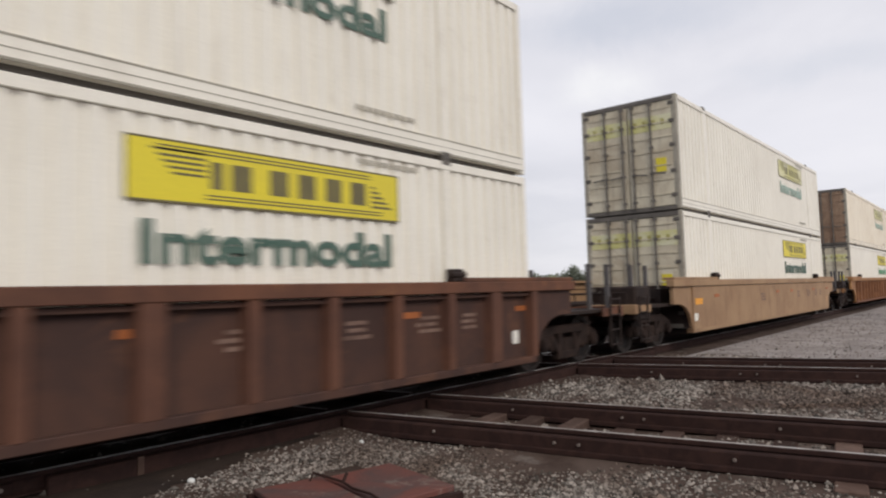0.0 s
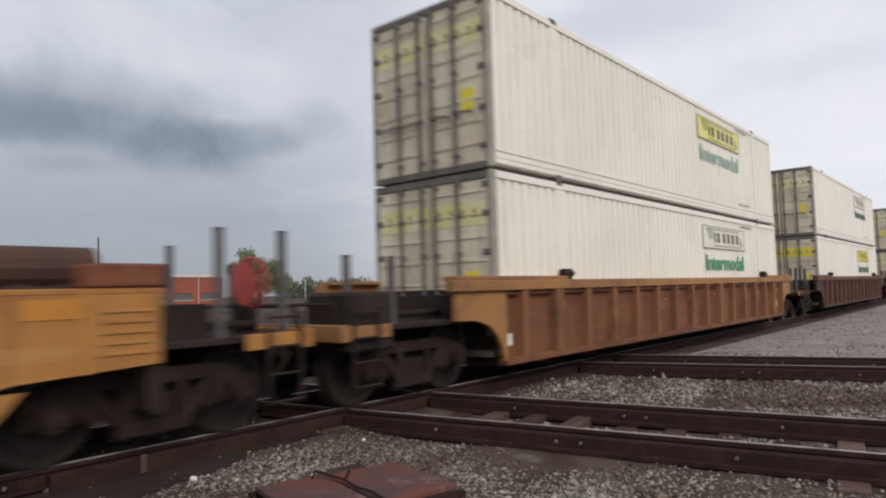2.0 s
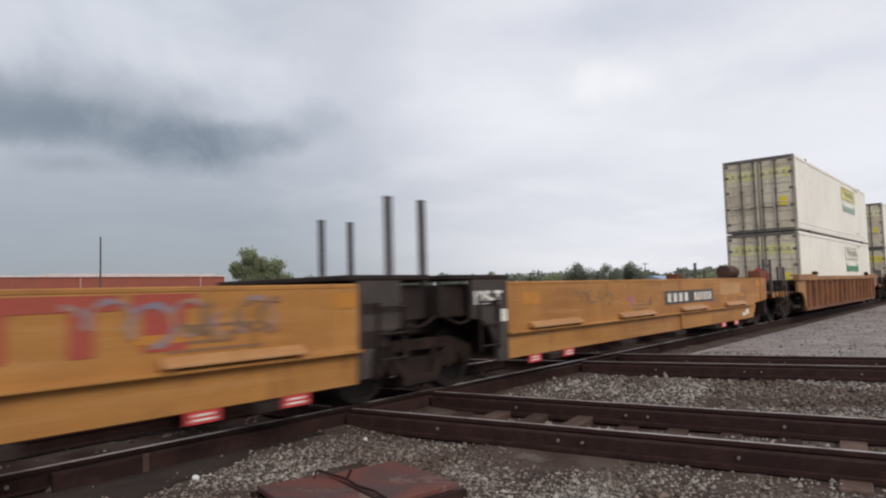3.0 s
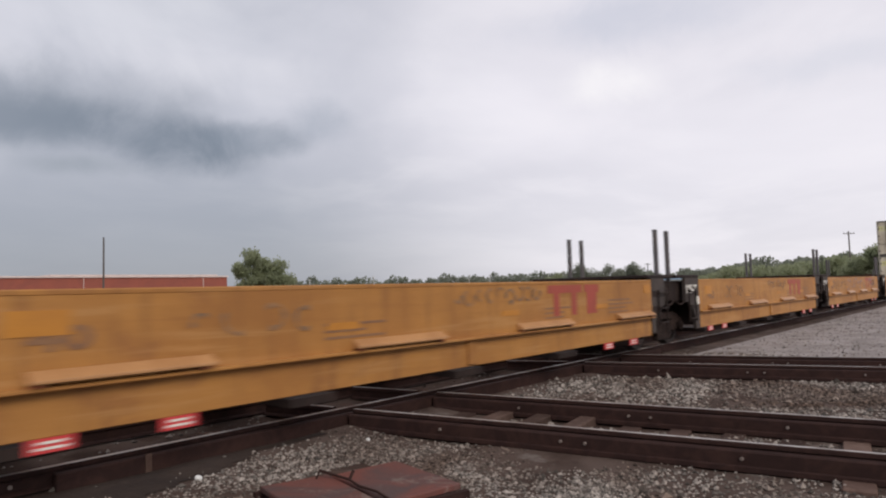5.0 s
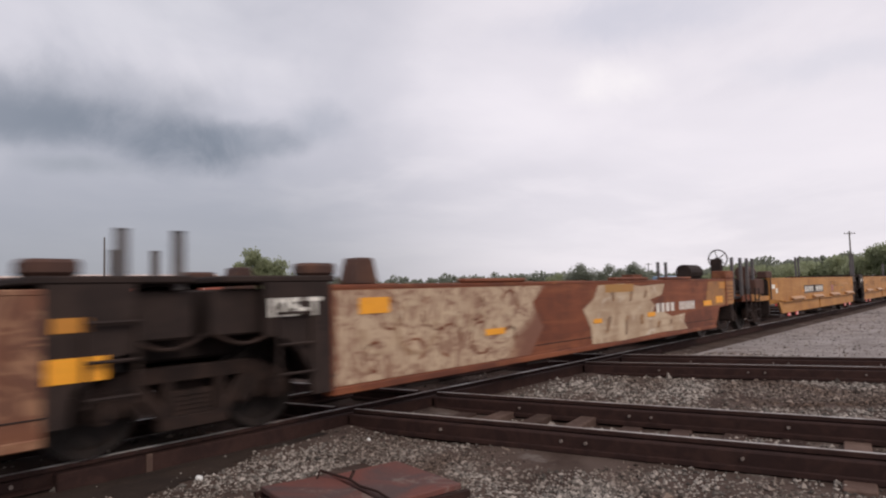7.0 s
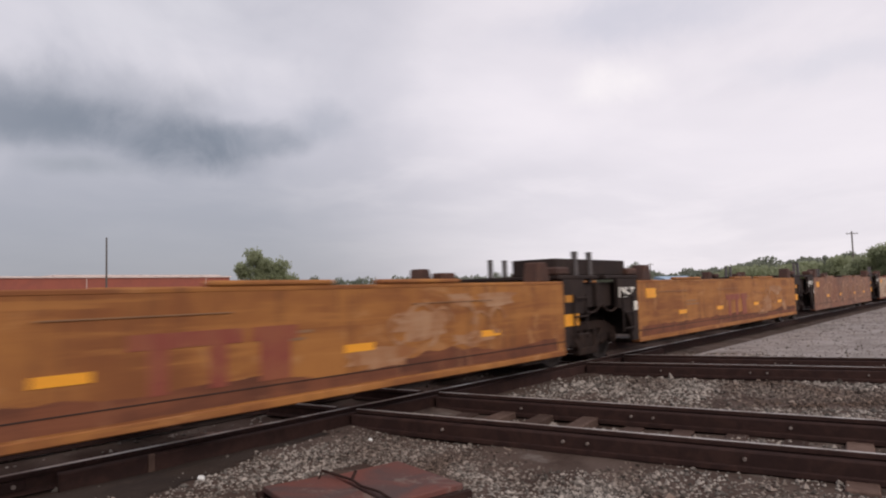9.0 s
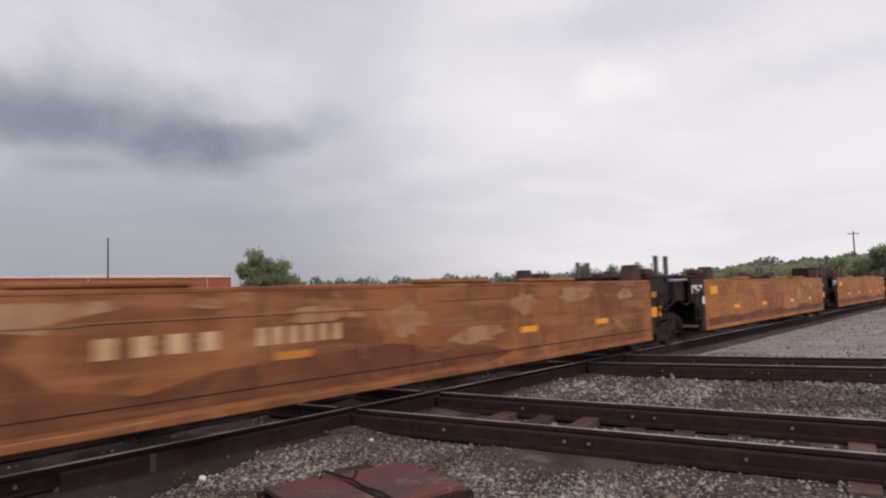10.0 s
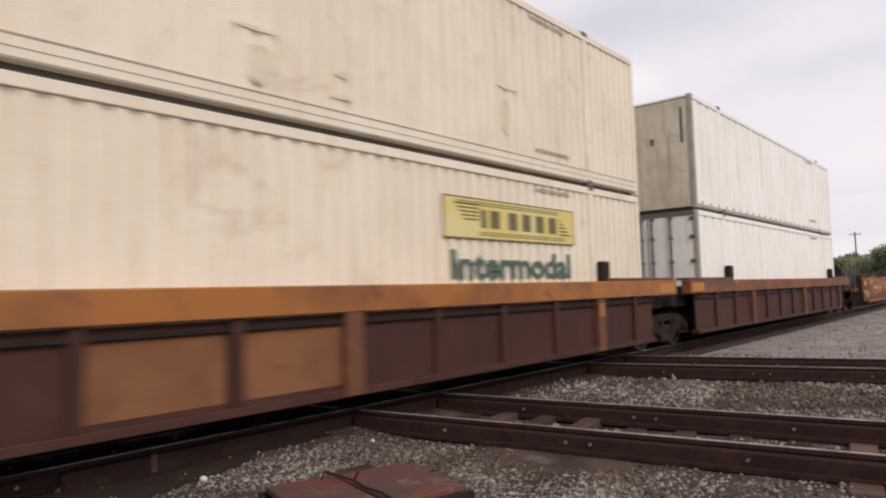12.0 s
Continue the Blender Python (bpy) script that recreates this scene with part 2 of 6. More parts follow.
STENCIL = surface("white_stencil_paint", (0.74, 0.72, 0.66), (0.55, 0.52, 0.46), 0.6, 5.0, 0.6, bump=0.02)
STENCIL_DARK = surface("dark_stencil_paint", (0.20, 0.10, 0.05), (0.27, 0.14, 0.06), 0.6, 5.0, 0.6, bump=0.02)
PLATE_DARK = surface("dark_brown_plate_paint", (0.055, 0.045, 0.04), (0.09, 0.07, 0.055), 0.6, 3.0, 0.5, bump=0.02)
RED = surface("red_paint", (0.40, 0.055, 0.04), (0.29, 0.05, 0.04), 0.6, 4.0, 0.6, bump=0.04)
RED_FADED = surface("faded_red_paint", (0.34, 0.060, 0.038), (0.27, 0.06, 0.034), 0.6, 3.0, 0.6, bump=0.03)
RED_WORN = surface("worn_dark_red_paint", (0.20, 0.040, 0.026), (0.24, 0.075, 0.032), 0.65, 3.0, 0.8, bump=0.03, streak=(0.26, 0.11, 0.045), streak_amount=0.5)
BLUE_SPRAY = surface("blue_spray_paint", (0.20, 0.165, 0.21), (0.37, 0.19, 0.075), 0.6, 5.0, 0.9, bump=0.02)
DARK_SPRAY = surface("dark_spray_paint", (0.16, 0.10, 0.06), (0.32, 0.16, 0.06), 0.6, 5.0, 0.8, bump=0.02)
PALE_SPRAY = surface("pale_spray_paint", (0.34, 0.19, 0.11), (0.23, 0.092, 0.040), 0.6, 2.2, 1.0, bump=0.02, streak=(0.30, 0.11, 0.04), streak_amount=0.6)
MAGENTA = surface("violet_logo_paint", (0.33, 0.125, 0.20), (0.40, 0.15, 0.08), 0.6, 4.0, 0.5, bump=0.02)
REFLECT = surface("orange_yellow_reflector", (0.78, 0.33, 0.02), (0.62, 0.25, 0.02), 0.5, 4.0, 0.4, bump=0.03)
CHIME = surface("red_marker_plate", (0.55, 0.05, 0.05), (0.45, 0.05, 0.05), 0.5, 4.0, 0.4, bump=0.03)
RAIL = surface("brown_rusty_rail", (0.027, 0.0145, 0.0130), (0.048, 0.025, 0.0205), 0.8, 5.0, 0.7, spec=0.12)
# worn rail heads; the sky's glint on them is put into a pale base
RAIL_TOP = surface("worn_glint_rail_head", (0.46, 0.43, 0.41), (0.20, 0.165, 0.145), 0.45, 2.2, 0.9, metal=0.25, bump=0.05)
GLINT_HEAD = surface("pale_glint_rail_head", (0.62, 0.60, 0.58), (0.16, 0.13, 0.12), 0.40, 1.5, 1.0, metal=0.35, bump=0.05)
TIE_DARK = surface("oil_stained_wood_tie", (0.050, 0.031, 0.026), (0.078, 0.050, 0.041), 0.9, 3.0, 0.8, bump=0.6, spread=0.8, spec=0.12)
TIE = surface("weathered_wood_tie", (0.075, 0.047, 0.038), (0.125, 0.084, 0.068), 0.9, 3.0, 0.8, bump=0.6, spread=0.7, spec=0.12)
GRAVEL = surface("fine_grey_brown_gravel", (0.092, 0.066, 0.055), (0.042, 0.0265, 0.0210), 0.95, 1.3, 0.9, bump=1.0, fine=26.0, stain=(0.185, 0.162, 0.145), stain_amount=0.5, warp=0.1, spec=0.12)
STONE = surface("crushed_grey_stone", (0.222, 0.198, 0.176), (0.088, 0.062, 0.049), 0.9, 0.55, 1.0, bump=0.3, island=1.5, spec=0.12)
PLATE = surface("rusty_red_steel_plate", (0.14, 0.05, 0.04), (0.075, 0.05, 0.048), 0.72, 1.6, 1.0, bump=0.3, stain=(0.24, 0.21, 0.18), stain_amount=0.35, spec=0.25)
BRICK = surface("red_brick_wall", (0.30, 0.085, 0.055), (0.24, 0.075, 0.055), 0.85, 0.4, 0.7)
ROOF = surface("pale_roof_edge", (0.72, 0.60, 0.55), (0.52, 0.42, 0.38), 0.8, 0.5, 0.6)
BARK = surface("grey_brown_bark", (0.10, 0.075, 0.055), (0.06, 0.045, 0.035), 0.95, 3.0, 0.7)


def leafy(m, through_colour):
    """Lets part of the light through the leaves."""
    nodes, links = m.node_tree.nodes, m.node_tree.links
    out = next(n for n in nodes if n.type == "OUTPUT_MATERIAL")
    skin = next(n for n in nodes if n.type == "BSDF_PRINCIPLED")
    glow, mixed = nodes.new("ShaderNodeBsdfTranslucent"), nodes.new("ShaderNodeMixShader")
    glow.inputs["Color"].default_value = (*through_colour, 1.0)
    mixed.inputs[0].default_value = 0.5
    links.new(skin.outputs[0], mixed.inputs[1])
    links.new(glow.outputs[0], mixed.inputs[2])
    links.new(mixed.outputs[0], out.inputs[0])
    return m


# leaf greens lifted and greyed: the distance haze is in the colour
LEAF = leafy(surface("haze_pale_green_leaves", (0.225, 0.245, 0.155), (0.165, 0.185, 0.115), 0.8, 0.5, 0.9, island=0.3, spec=0.12), (0.52, 0.56, 0.36))
LEAF_DARK = leafy(surface("haze_greyed_green_leaves", (0.155, 0.170, 0.130), (0.12, 0.135, 0.105), 0.75, 0.3, 0.8, island=0.4, spec=0.12), (0.44, 0.465, 0.37))
WOODPOLE = surface("grey_wood_pole", (0.10, 0.085, 0.075), (0.07, 0.058, 0.05), 0.9, 2.0, 0.6)
PALEPAINT = surface("pale_painted_wall", (0.62, 0.62, 0.60), (0.50, 0.50, 0.49), 0.7, 0.6, 0.6)
BLUEROOF = surface("blue_metal_roof", (0.22, 0.33, 0.45), (0.28, 0.38, 0.48), 0.5, 0.6, 0.6)


SIGN_OLD = surface("old_pale_yellow_sign_paint", (0.66, 0.55, 0.17), (0.70, 0.62, 0.33), 0.55, 1.2, 0.8, bump=0.03)
RUBBED = surface("rubbed_brownish_smear", (0.64, 0.55, 0.41), (0.74, 0.66, 0.53), 0.6, 4.0, 0.9, bump=0.03)
FAINT = surface("faint_brown_ink", (0.36, 0.32, 0.10), (0.46, 0.42, 0.14), 0.6, 4.0, 0.6, bump=0.02)
CREAM_SPRAY = surface("cream_spray_paint", (0.48, 0.365, 0.25), (0.27, 0.165, 0.095), 0.6, 1.1, 0.9, bump=0.02, stain=(0.58, 0.50, 0.40), stain_amount=0.7, streak=(0.17, 0.080, 0.045), streak_amount=0.7, scrape=(0.50, 0.39, 0.27), scrape_amount=0.5)
TIE_PLATE = surface("pale_rust_bolt", (0.20, 0.165, 0.145), (0.11, 0.08, 0.07), 0.6, 6.0, 0.6)
# rib paints lighter than the bay plates, as if lit against shaded recesses
TAN_RIB = surface("worn_orange_lit_rib", (0.235, 0.105, 0.050), (0.165, 0.074, 0.038), 0.7, 1.2, 0.9, stain=(0.075, 0.036, 0.024), stain_amount=0.5, spec=0.2)
RUST_RIB = surface("rust_red_lit_rib", (0.125, 0.056, 0.036), (0.085, 0.040, 0.028), 0.7, 1.2, 0.9, stain=(0.14, 0.06, 0.033), stain_amount=0.4, spec=0.25)
STEP = surface("pale_worn_step", (0.56, 0.37, 0.22), (0.43, 0.24, 0.11), 0.6, 2.0, 0.8, bump=0.05)
DULL_AMBER = surface("dull_amber_reflector", (0.46, 0.19, 0.022), (0.37, 0.15, 0.025), 0.55, 4.0, 0.5, bump=0.03)
WORN_CHORD = surface("worn_rust_amber_chord", (0.21, 0.082, 0.038), (0.115, 0.05, 0.03), 0.65, 1.0, 0.9, stain=(0.40, 0.17, 0.04), stain_amount=0.75, spec=0.25)
SIGN_FADED_YELLOW = surface("sunbleached_yellow_sign_paint", (0.70, 0.64, 0.16), (0.72, 0.69, 0.42), 0.55, 1.2, 0.8, bump=0.03)
LOT = surface("pale_grey_fine_gravel", (0.295, 0.264, 0.252), (0.185, 0.160, 0.150), 0.95, 1.1, 0.9, bump=0.1, fine=14.0, stain=(0.29, 0.265, 0.26), stain_amount=0.5, warp=0.1, spec=0.12)
RED_AMBER = surface("faded_red_orange_reflector", (0.36, 0.105, 0.022), (0.25, 0.075, 0.022), 0.55, 4.0, 0.6, bump=0.03)
DULL = surface("worn_pale_stencil", (0.20, 0.125, 0.095), (0.10, 0.055, 0.04), 0.7, 6.0, 1.0, bump=0.02)


def tag_paint(name, ground, paint, second, scale, solid):
    """Spray-painted swirls over old paint."""
    m = bpy.data.materials.new(name)
    m.use_nodes = True
    s = Nodes(m.node_tree)
    b = s.add("ShaderNodeBsdfPrincipled", Roughness=0.62)
    p = s.add("ShaderNodeTexCoord").outputs["Object"]
    swirl = s.math("ABSOLUTE", s.math("SUBTRACT", s.noise(p, scale, 2.0, 0.5, 2.2), 0.5))
    curl = s.math("ABSOLUTE", s.math("SUBTRACT", s.noise(p, scale * 2.3, 2.0, 0.5, 1.6), 0.5))
    patch = s.smooth(s.noise(p, 0.55, 3.0, 0.5, 1.0), 0.34, 0.46)
    grain = s.noise(p, 30.0, 3.0, 0.6)
    base = s.mix(s.smooth(s.noise(p, 1.1, 5.0), 0.4, 0.65), ground, second)
    line = s.math("MAXIMUM", s.smooth(swirl, 0.018, 0.045, 1.0, 0.0), s.smooth(curl, 0.012, 0.035, 0.8, 0.0))
    body = s.math("MULTIPLY", patch, 0.9)
    if solid:
        col = s.mix(s.math("MULTIPLY", line, 0.75), s.mix(body, base, paint), ground)
    else:
        col = s.mix(s.math("MULTIPLY", line, body), base, paint)
    hsv = s.add("ShaderNodeHueSaturation")
    s.link(col, hsv.inputs["Color"])
    s.link(s.math("ADD", 0.84, s.math("MULTIPLY", grain, 0.32)), hsv.inputs["Value"])
    s.link(hsv.outputs[0], b.inputs["Base Color"])
    s.link(b.outputs[0], s.add("ShaderNodeOutputMaterial").inputs[0])
    return m


TAGGED_CREAM = tag_paint("cream_graffiti_on_brown", (0.17, 0.070, 0.042), (0.46, 0.345, 0.235), (0.30, 0.175, 0.105), 1.5, True)
TAGGED_PALE = tag_paint("pale_graffiti_on_rust", (0.175, 0.062, 0.027), (0.25, 0.125, 0.068), (0.11, 0.042, 0.023), 0.9, False)
BROWN_SIDE = surface("chestnut_brown_paint", (0.19, 0.058, 0.027), (0.10, 0.034, 0.021), 0.65, 0.9, 0.9, streak=(0.065, 0.027, 0.02), streak_amount=0.55, stain=(0.34, 0.15, 0.065), stain_amount=0.4, spec=0.25, scrape=(0.26, 0.09, 0.04), scrape_amount=0.5)


# ---------------------------------------------------------------- mesh tools
class Solid:
    """Collects the faces of one mesh."""

    def __init__(self):
        self.v, self.f = [], []

    def take(self, verts, faces):
        n = len(self.v)
        self.v += [tuple(p) for p in verts]
        self.f += [tuple(n + i for i in f) for f in faces]
        return self

    def box(self, x0, x1, y0, y1, z0, z1):
        return self.take([(x, y, z) for z in (z0, z1) for y in (y0, y1) for x in (x0, x1)],
                         [(0, 2, 3, 1), (4, 5, 7, 6), (0, 1, 5, 4), (2, 6, 7, 3), (0, 4, 6, 2), (1, 3, 7, 5)])

    def bar(self, a, b, w, d, side=(0, 1, 0)):
        """A square bar from a to b, w wide across and d deep along side."""
        a, b, s = Vector(a), Vector(b), Vector(side).normalized()
        u = (b - a).normalized().cross(s).normalized() * (w / 2)
        s = s * (d / 2)
        return self.take([a - u - s, a + u - s, a + u + s, a - u + s, b - u - s, b + u - s, b + u + s, b - u + s],
                         [(0, 1, 2, 3), (7, 6, 5, 4), (0, 4, 5, 1), (1, 5, 6, 2), (2, 6, 7, 3), (3, 7, 4, 0)])

    def rod(self, a, b, r, n=10, r2=None):
        a, b = Vector(a), Vector(b)
        q = (b - a).to_track_quat("Z", "Y")
        ring = [Vector((math.cos(2 * math.pi * i / n), math.sin(2 * math.pi * i / n), 0)) for i in range(n)]
        r2 = r if r2 is None else r2
        return self.take([a + q @ (p * r) for p in ring] + [b + q @ (p * r2) for p in ring],
                         [tuple(range(n - 1, -1, -1)), tuple(range(n, 2 * n))] + [(i, (i + 1) % n, n + (i + 1) % n, n + i) for i in range(n)])

    def tube(self, pts, r, n=7):
        """A bent round bar through the given points."""
        pts = [Vector(p) for p in pts]
        rings = []
        for i, p in enumerate(pts):
            d = (pts[min(i + 1, len(pts) - 1)] - pts[max(i - 1, 0)]).normalized()
            q = d.to_track_quat("Z", "Y")
            rings += [p + q @ Vector((r * math.cos(2 * math.pi * k / n), r * math.sin(2 * math.pi * k / n), 0)) for k in range(n)]
        m = len(pts)
        faces = [tuple(range(n)), tuple(range((m - 1) * n, m * n))]
        faces += [(i * n + k, i * n + (k + 1) % n, (i + 1) * n + (k + 1) % n, (i + 1) * n + k) for i in range(m - 1) for k in range(n)]
        return self.take(rings, faces)

    def ribbon(self, pts, w, y0, y1):
        """A flat stroke through points of (x, z), w wide, from y0 to y1."""
        n = len(pts)
        edge = []
        for i in range(n):
            a, b = pts[max(i - 1, 0)], pts[min(i + 1, n - 1)]
            d = Vector((b[0] - a[0], b[1] - a[1]))
            d = d.normalized() if d.length else Vector((1, 0))
            k = w * (0.35 + 0.15 * math.sin(i * 1.7))
            edge.append(((pts[i][0] - d.y * k, pts[i][1] + d.x * k), (pts[i][0] + d.y * k, pts[i][1] - d.x * k)))
        v = [(p[0], y, p[1]) for e in edge for p in e for y in (y0, y1)]
        f = [(0, 1, 3, 2), tuple(4 * (n - 1) + k for k in (0, 2, 3, 1))]
        for i in range(n - 1):
            a, b = 4 * i, 4 * (i + 1)
            f += [(a, a + 2, b + 2, b), (a + 1, b + 1, b + 3, a + 3), (a, b, b + 1, a + 1), (a + 2, a + 3, b + 3, b + 2)]
        return self.take(v, f)

    def slab(self, outline, y0, y1):
        """An outline of (x, z) extruded from y0 to y1."""
        n = len(outline)
        return self.take([(x, y0, z) for x, z in outline] + [(x, y1, z) for x, z in outline],
                         [tuple(range(n)), tuple(range(2 * n - 1, n - 1, -1))] + [(i, n + i, n + (i + 1) % n, (i + 1) % n) for i in range(n)])

    def extrude_x(self, outline, x0, x1):
        """An outline of (y, z) extruded from x0 to x1."""
        n = len(outline)
        return self.take([(x0, y, z) for y, z in outline] + [(x1, y, z) for y, z in outline],
                         [tuple(range(n)), tuple(range(2 * n - 1, n - 1, -1))] + [(i, n + i, n + (i + 1) % n, (i + 1) % n) for i in range(n)])

    def lathe_y(self, profile, centre, n=24):
        """A profile of (y, radius) turned round the Y axis."""
        cx, cy, cz = centre
        v, f, k = [], [], len(profile)
        for i in range(n):
            a = 2 * math.pi * i / n
            v += [(cx + r * math.cos(a), cy + y, cz + r * math.sin(a)) for y, r in profile]
        for i in range(n):
            j = (i + 1) % n
            f += [(i * k + m, i * k + m + 1, j * k + m + 1, j * k + m) for m in range(k - 1)]
        return self.take(v, f)

    def mesh(self, name, material, bevel=0.0, smooth=False):
        me = bpy.data.meshes.new(name)
        me.from_pydata(self.v, [], self.f)
        bm = bmesh.new()
        bm.from_mesh(me)
        bmesh.ops.recalc_face_normals(bm, faces=bm.faces)
        if bevel:
            bmesh.ops.bevel(bm, geom=list(bm.edges), offset=bevel, segments=1, affect="EDGES", clamp_overlap=True)
        bm.to_mesh(me)
        bm.free()
        me.materials.append(material)
        if smooth:
            me.shade_smooth()
        return me


def part(name, solid, material, parent, label="", bevel=0.0, at=None, smooth=False):
    me = solid.mesh(name, material, bevel, smooth) if isinstance(solid, Solid) else solid
    ob = new(name, me)
    ob.parent = parent
    if at is not None:
        ob.matrix_basis = at
    if label:
        ob["label"] = label
    return ob


def thing(name, label, category, group="", kind="", at=None):
    ob = new(name)
    ob.empty_display_size = 0.2
    if at is not None:
        ob.matrix_basis = at
    return tagged(ob, label, category, group, kind)


def words(text, x0, x1, y, z0, z1, name="lettering", material=None, parent=None, label="", weight=0.032):
    """Raised lettering on a side that faces -Y, stretched to the given frame."""
    cu = bpy.data.curves.new(name, "FONT")
    cu.body, cu.extrude, cu.resolution_u, cu.offset = text, 0.004, 3, weight
    tmp = bpy.data.objects.new(name, cu)
    scene.collection.objects.link(tmp)
    me = bpy.data.meshes.new_from_object(tmp.evaluated_get(bpy.context.evaluated_depsgraph_get()))
    bpy.data.objects.remove(tmp)
    co = np.empty(len(me.vertices) * 3)
    me.vertices.foreach_get("co", co)
    co = co.reshape(-1, 3)
    lo, hi = co.min(0), co.max(0)
    q = (co - lo) / (hi - lo)
    out = np.stack([x0 + q[:, 0] * (x1 - x0), y - 0.004 * q[:, 2], z0 + q[:, 1] * (z1 - z0)], 1)
    me.vertices.foreach_set("co", out.ravel())
    me.update()
    me.materials.clear()
    me.materials.append(material)
    return part(name, me, material, parent, label)


def pieces(name, boxes, material, parent, label=""):
    """Alike small blocks, each an object of its own on one mesh where they share a size."""
    known = {}
    for x0, x1, y0, y1, z0, z1 in boxes:
        key = tuple(round(k, 4) for k in (x1 - x0, y1 - y0, z1 - z0))
        if key not in known:
            known[key] = Solid().box(0, x1 - x0, 0, y1 - y0, 0, z1 - z0).mesh(name, material)
        part(name, known[key], material, parent, label, at=pose(x0, y0, z0))


def bar_boxes(widths, x0, x1, y, z0, z1, proud=0.004):
    out, x, total = [], x0, sum(w + g for w, g in widths)
    for w, g in widths:
        out.append((x, x + w / total * (x1 - x0), y - proud, y, z0, z1))
        x += (w + g) / total * (x1 - x0)
    return out


MOVING = []     # (thing, its place along the train) for the keys at the end
WHEELS = []


# ---------------------------------------------------------------- trucks
def make_truck():
    """A two-axle freight truck round its centre, on the rail."""
    bol = Solid().box(-0.2, 0.2, -0.9, 0.9, 0.50, 0.74)
    bol.rod((0, 0, 0.74), (0, 0, 0.86), 0.2, 16)
    frame_solid = Solid()
    y = 0.0
    for a, b, w in (((-0.62, .70), (0.62, .70), .15), ((-0.62, .70), (-1.02, .56), .15), ((0.62, .70), (1.02, .56), .15),
                    ((-0.62, .66), (-0.26, .26), .13), ((0.62, .66), (0.26, .26), .13), ((-0.36, .24), (0.36, .24), .13),
                    ((-0.27, .3), (-0.27, .68), .10), ((0.27, .3), (0.27, .68), .10), ((-0.74, .62), (-0.52, .34), .10), ((0.74, .62), (0.52, .34), .10)):
        frame_solid.bar((a[0], y, a[1]), (b[0], y, b[1]), w, 0.14)
    for x in (-0.89, 0.89):
        frame_solid.box(x - 0.17, x + 0.17, -0.08, 0.08, 0.52, 0.63)
        frame_solid.bar((x - 0.17, 0, 0.60), (x - 0.17, 0, 0.36), 0.07, 0.13)
        frame_solid.bar((x + 0.17, 0, 0.60), (x + 0.17, 0, 0.36), 0.07, 0.13)
    frame_mesh = frame_solid.mesh("side_frame", GRIME, 0.012)
    cap = Solid().rod((0, -0.10, 0.457), (0, 0.10, 0.457), 0.12, 14).rod((0, -0.125, 0.457), (0, -0.10, 0.457), 0.075, 12)
    cap_mesh = cap.mesh("bearing", GRIME)
    spring = Solid()
    for k in range(5):
        spring.rod((0, 0, 0.31 + k * 0.045), (0, 0, 0.358 + k * 0.045), 0.07, 10, 0.055)
    spring_mesh = spring.mesh("spring", GRIME)
    w = Solid()
    for s in (-1, 1):
        prof = [(-0.07, 0.0), (-0.07, 0.10), (-0.035, 0.13), (-0.03, 0.34), (-0.065, 0.37), (-0.065, 0.445), (0.05, 0.457), (0.06, 0.485), (0.085, 0.485), (0.09, 0.37), (0.03, 0.34), (0.03, 0.13), (0.08, 0.1), (0.08, 0.0)]
        w.lathe_y([(p * -s, r) for p, r in prof], (0, s * 0.755, 0), 28)
    w.rod((0, -1.0, 0), (0, 1.0, 0), 0.085, 12)
    for s in (-1, 1):                      # worn marks on the wheel plate
        for k in range(4):
            a = k * math.pi / 2
            w.rod((0.26 * math.cos(a), s * 0.79, 0.26 * math.sin(a)), (0.26 * math.cos(a), s * 0.80, 0.26 * math.sin(a)), 0.03, 6)
    wheel_mesh = w.mesh("wheelset", WHEEL)
    return bol.mesh("truck", GRIME, 0.01), frame_mesh, cap_mesh, spring_mesh, wheel_mesh


TRUCK = make_truck()


def truck(parent, x):
    bol, fr, cap, spr, whl = TRUCK
    t = part("truck", bol, GRIME, parent, at=pose(x, 0, 0))
    for s in (-1, 1):
        part("side_frame", fr, GRIME, t, at=pose(0, s * 1.0, 0))
        for x in (-0.89, 0.89):
            part("bearing", cap, GRIME, t, at=pose(x, s * 1.03, 0))
        for x in (-0.14, 0.0, 0.14):
            part("spring", spr, GRIME, t, at=pose(x, s * 1.0, 0))
    for dx in (-0.89, 0.89):
        w = part("wheelset", whl, WHEEL, t, at=pose(dx, 0, 0.457))
        WHEELS.append((w, dx))
    return t


def brake_wheel(parent, x, y, z, material, r=0.27):
    s = Solid()
    n = 20
    pts = [Vector((x, y + r * math.cos(2 * math.pi * i / n), z + r * math.sin(2 * math.pi * i / n))) for i in range(n)]
    for i in range(n):
        s.rod(pts[i], pts[(i + 1) % n], 0.018, 6)
    for i in range(0, n, 4):
        s.rod((x, y, z), pts[i], 0.012, 6)
    s.rod((x - 0.10, y, z), (x + 0.04, y, z), 0.05, 10)
    if material is RED:                 # a dished cover fills the wheel
        s.rod((x - 0.09, y, z), (x - 0.02, y, z), r * 0.92, 18, r * 0.6)
    return part("brake_wheel", s, material, parent, "spoked hand-brake wheel")


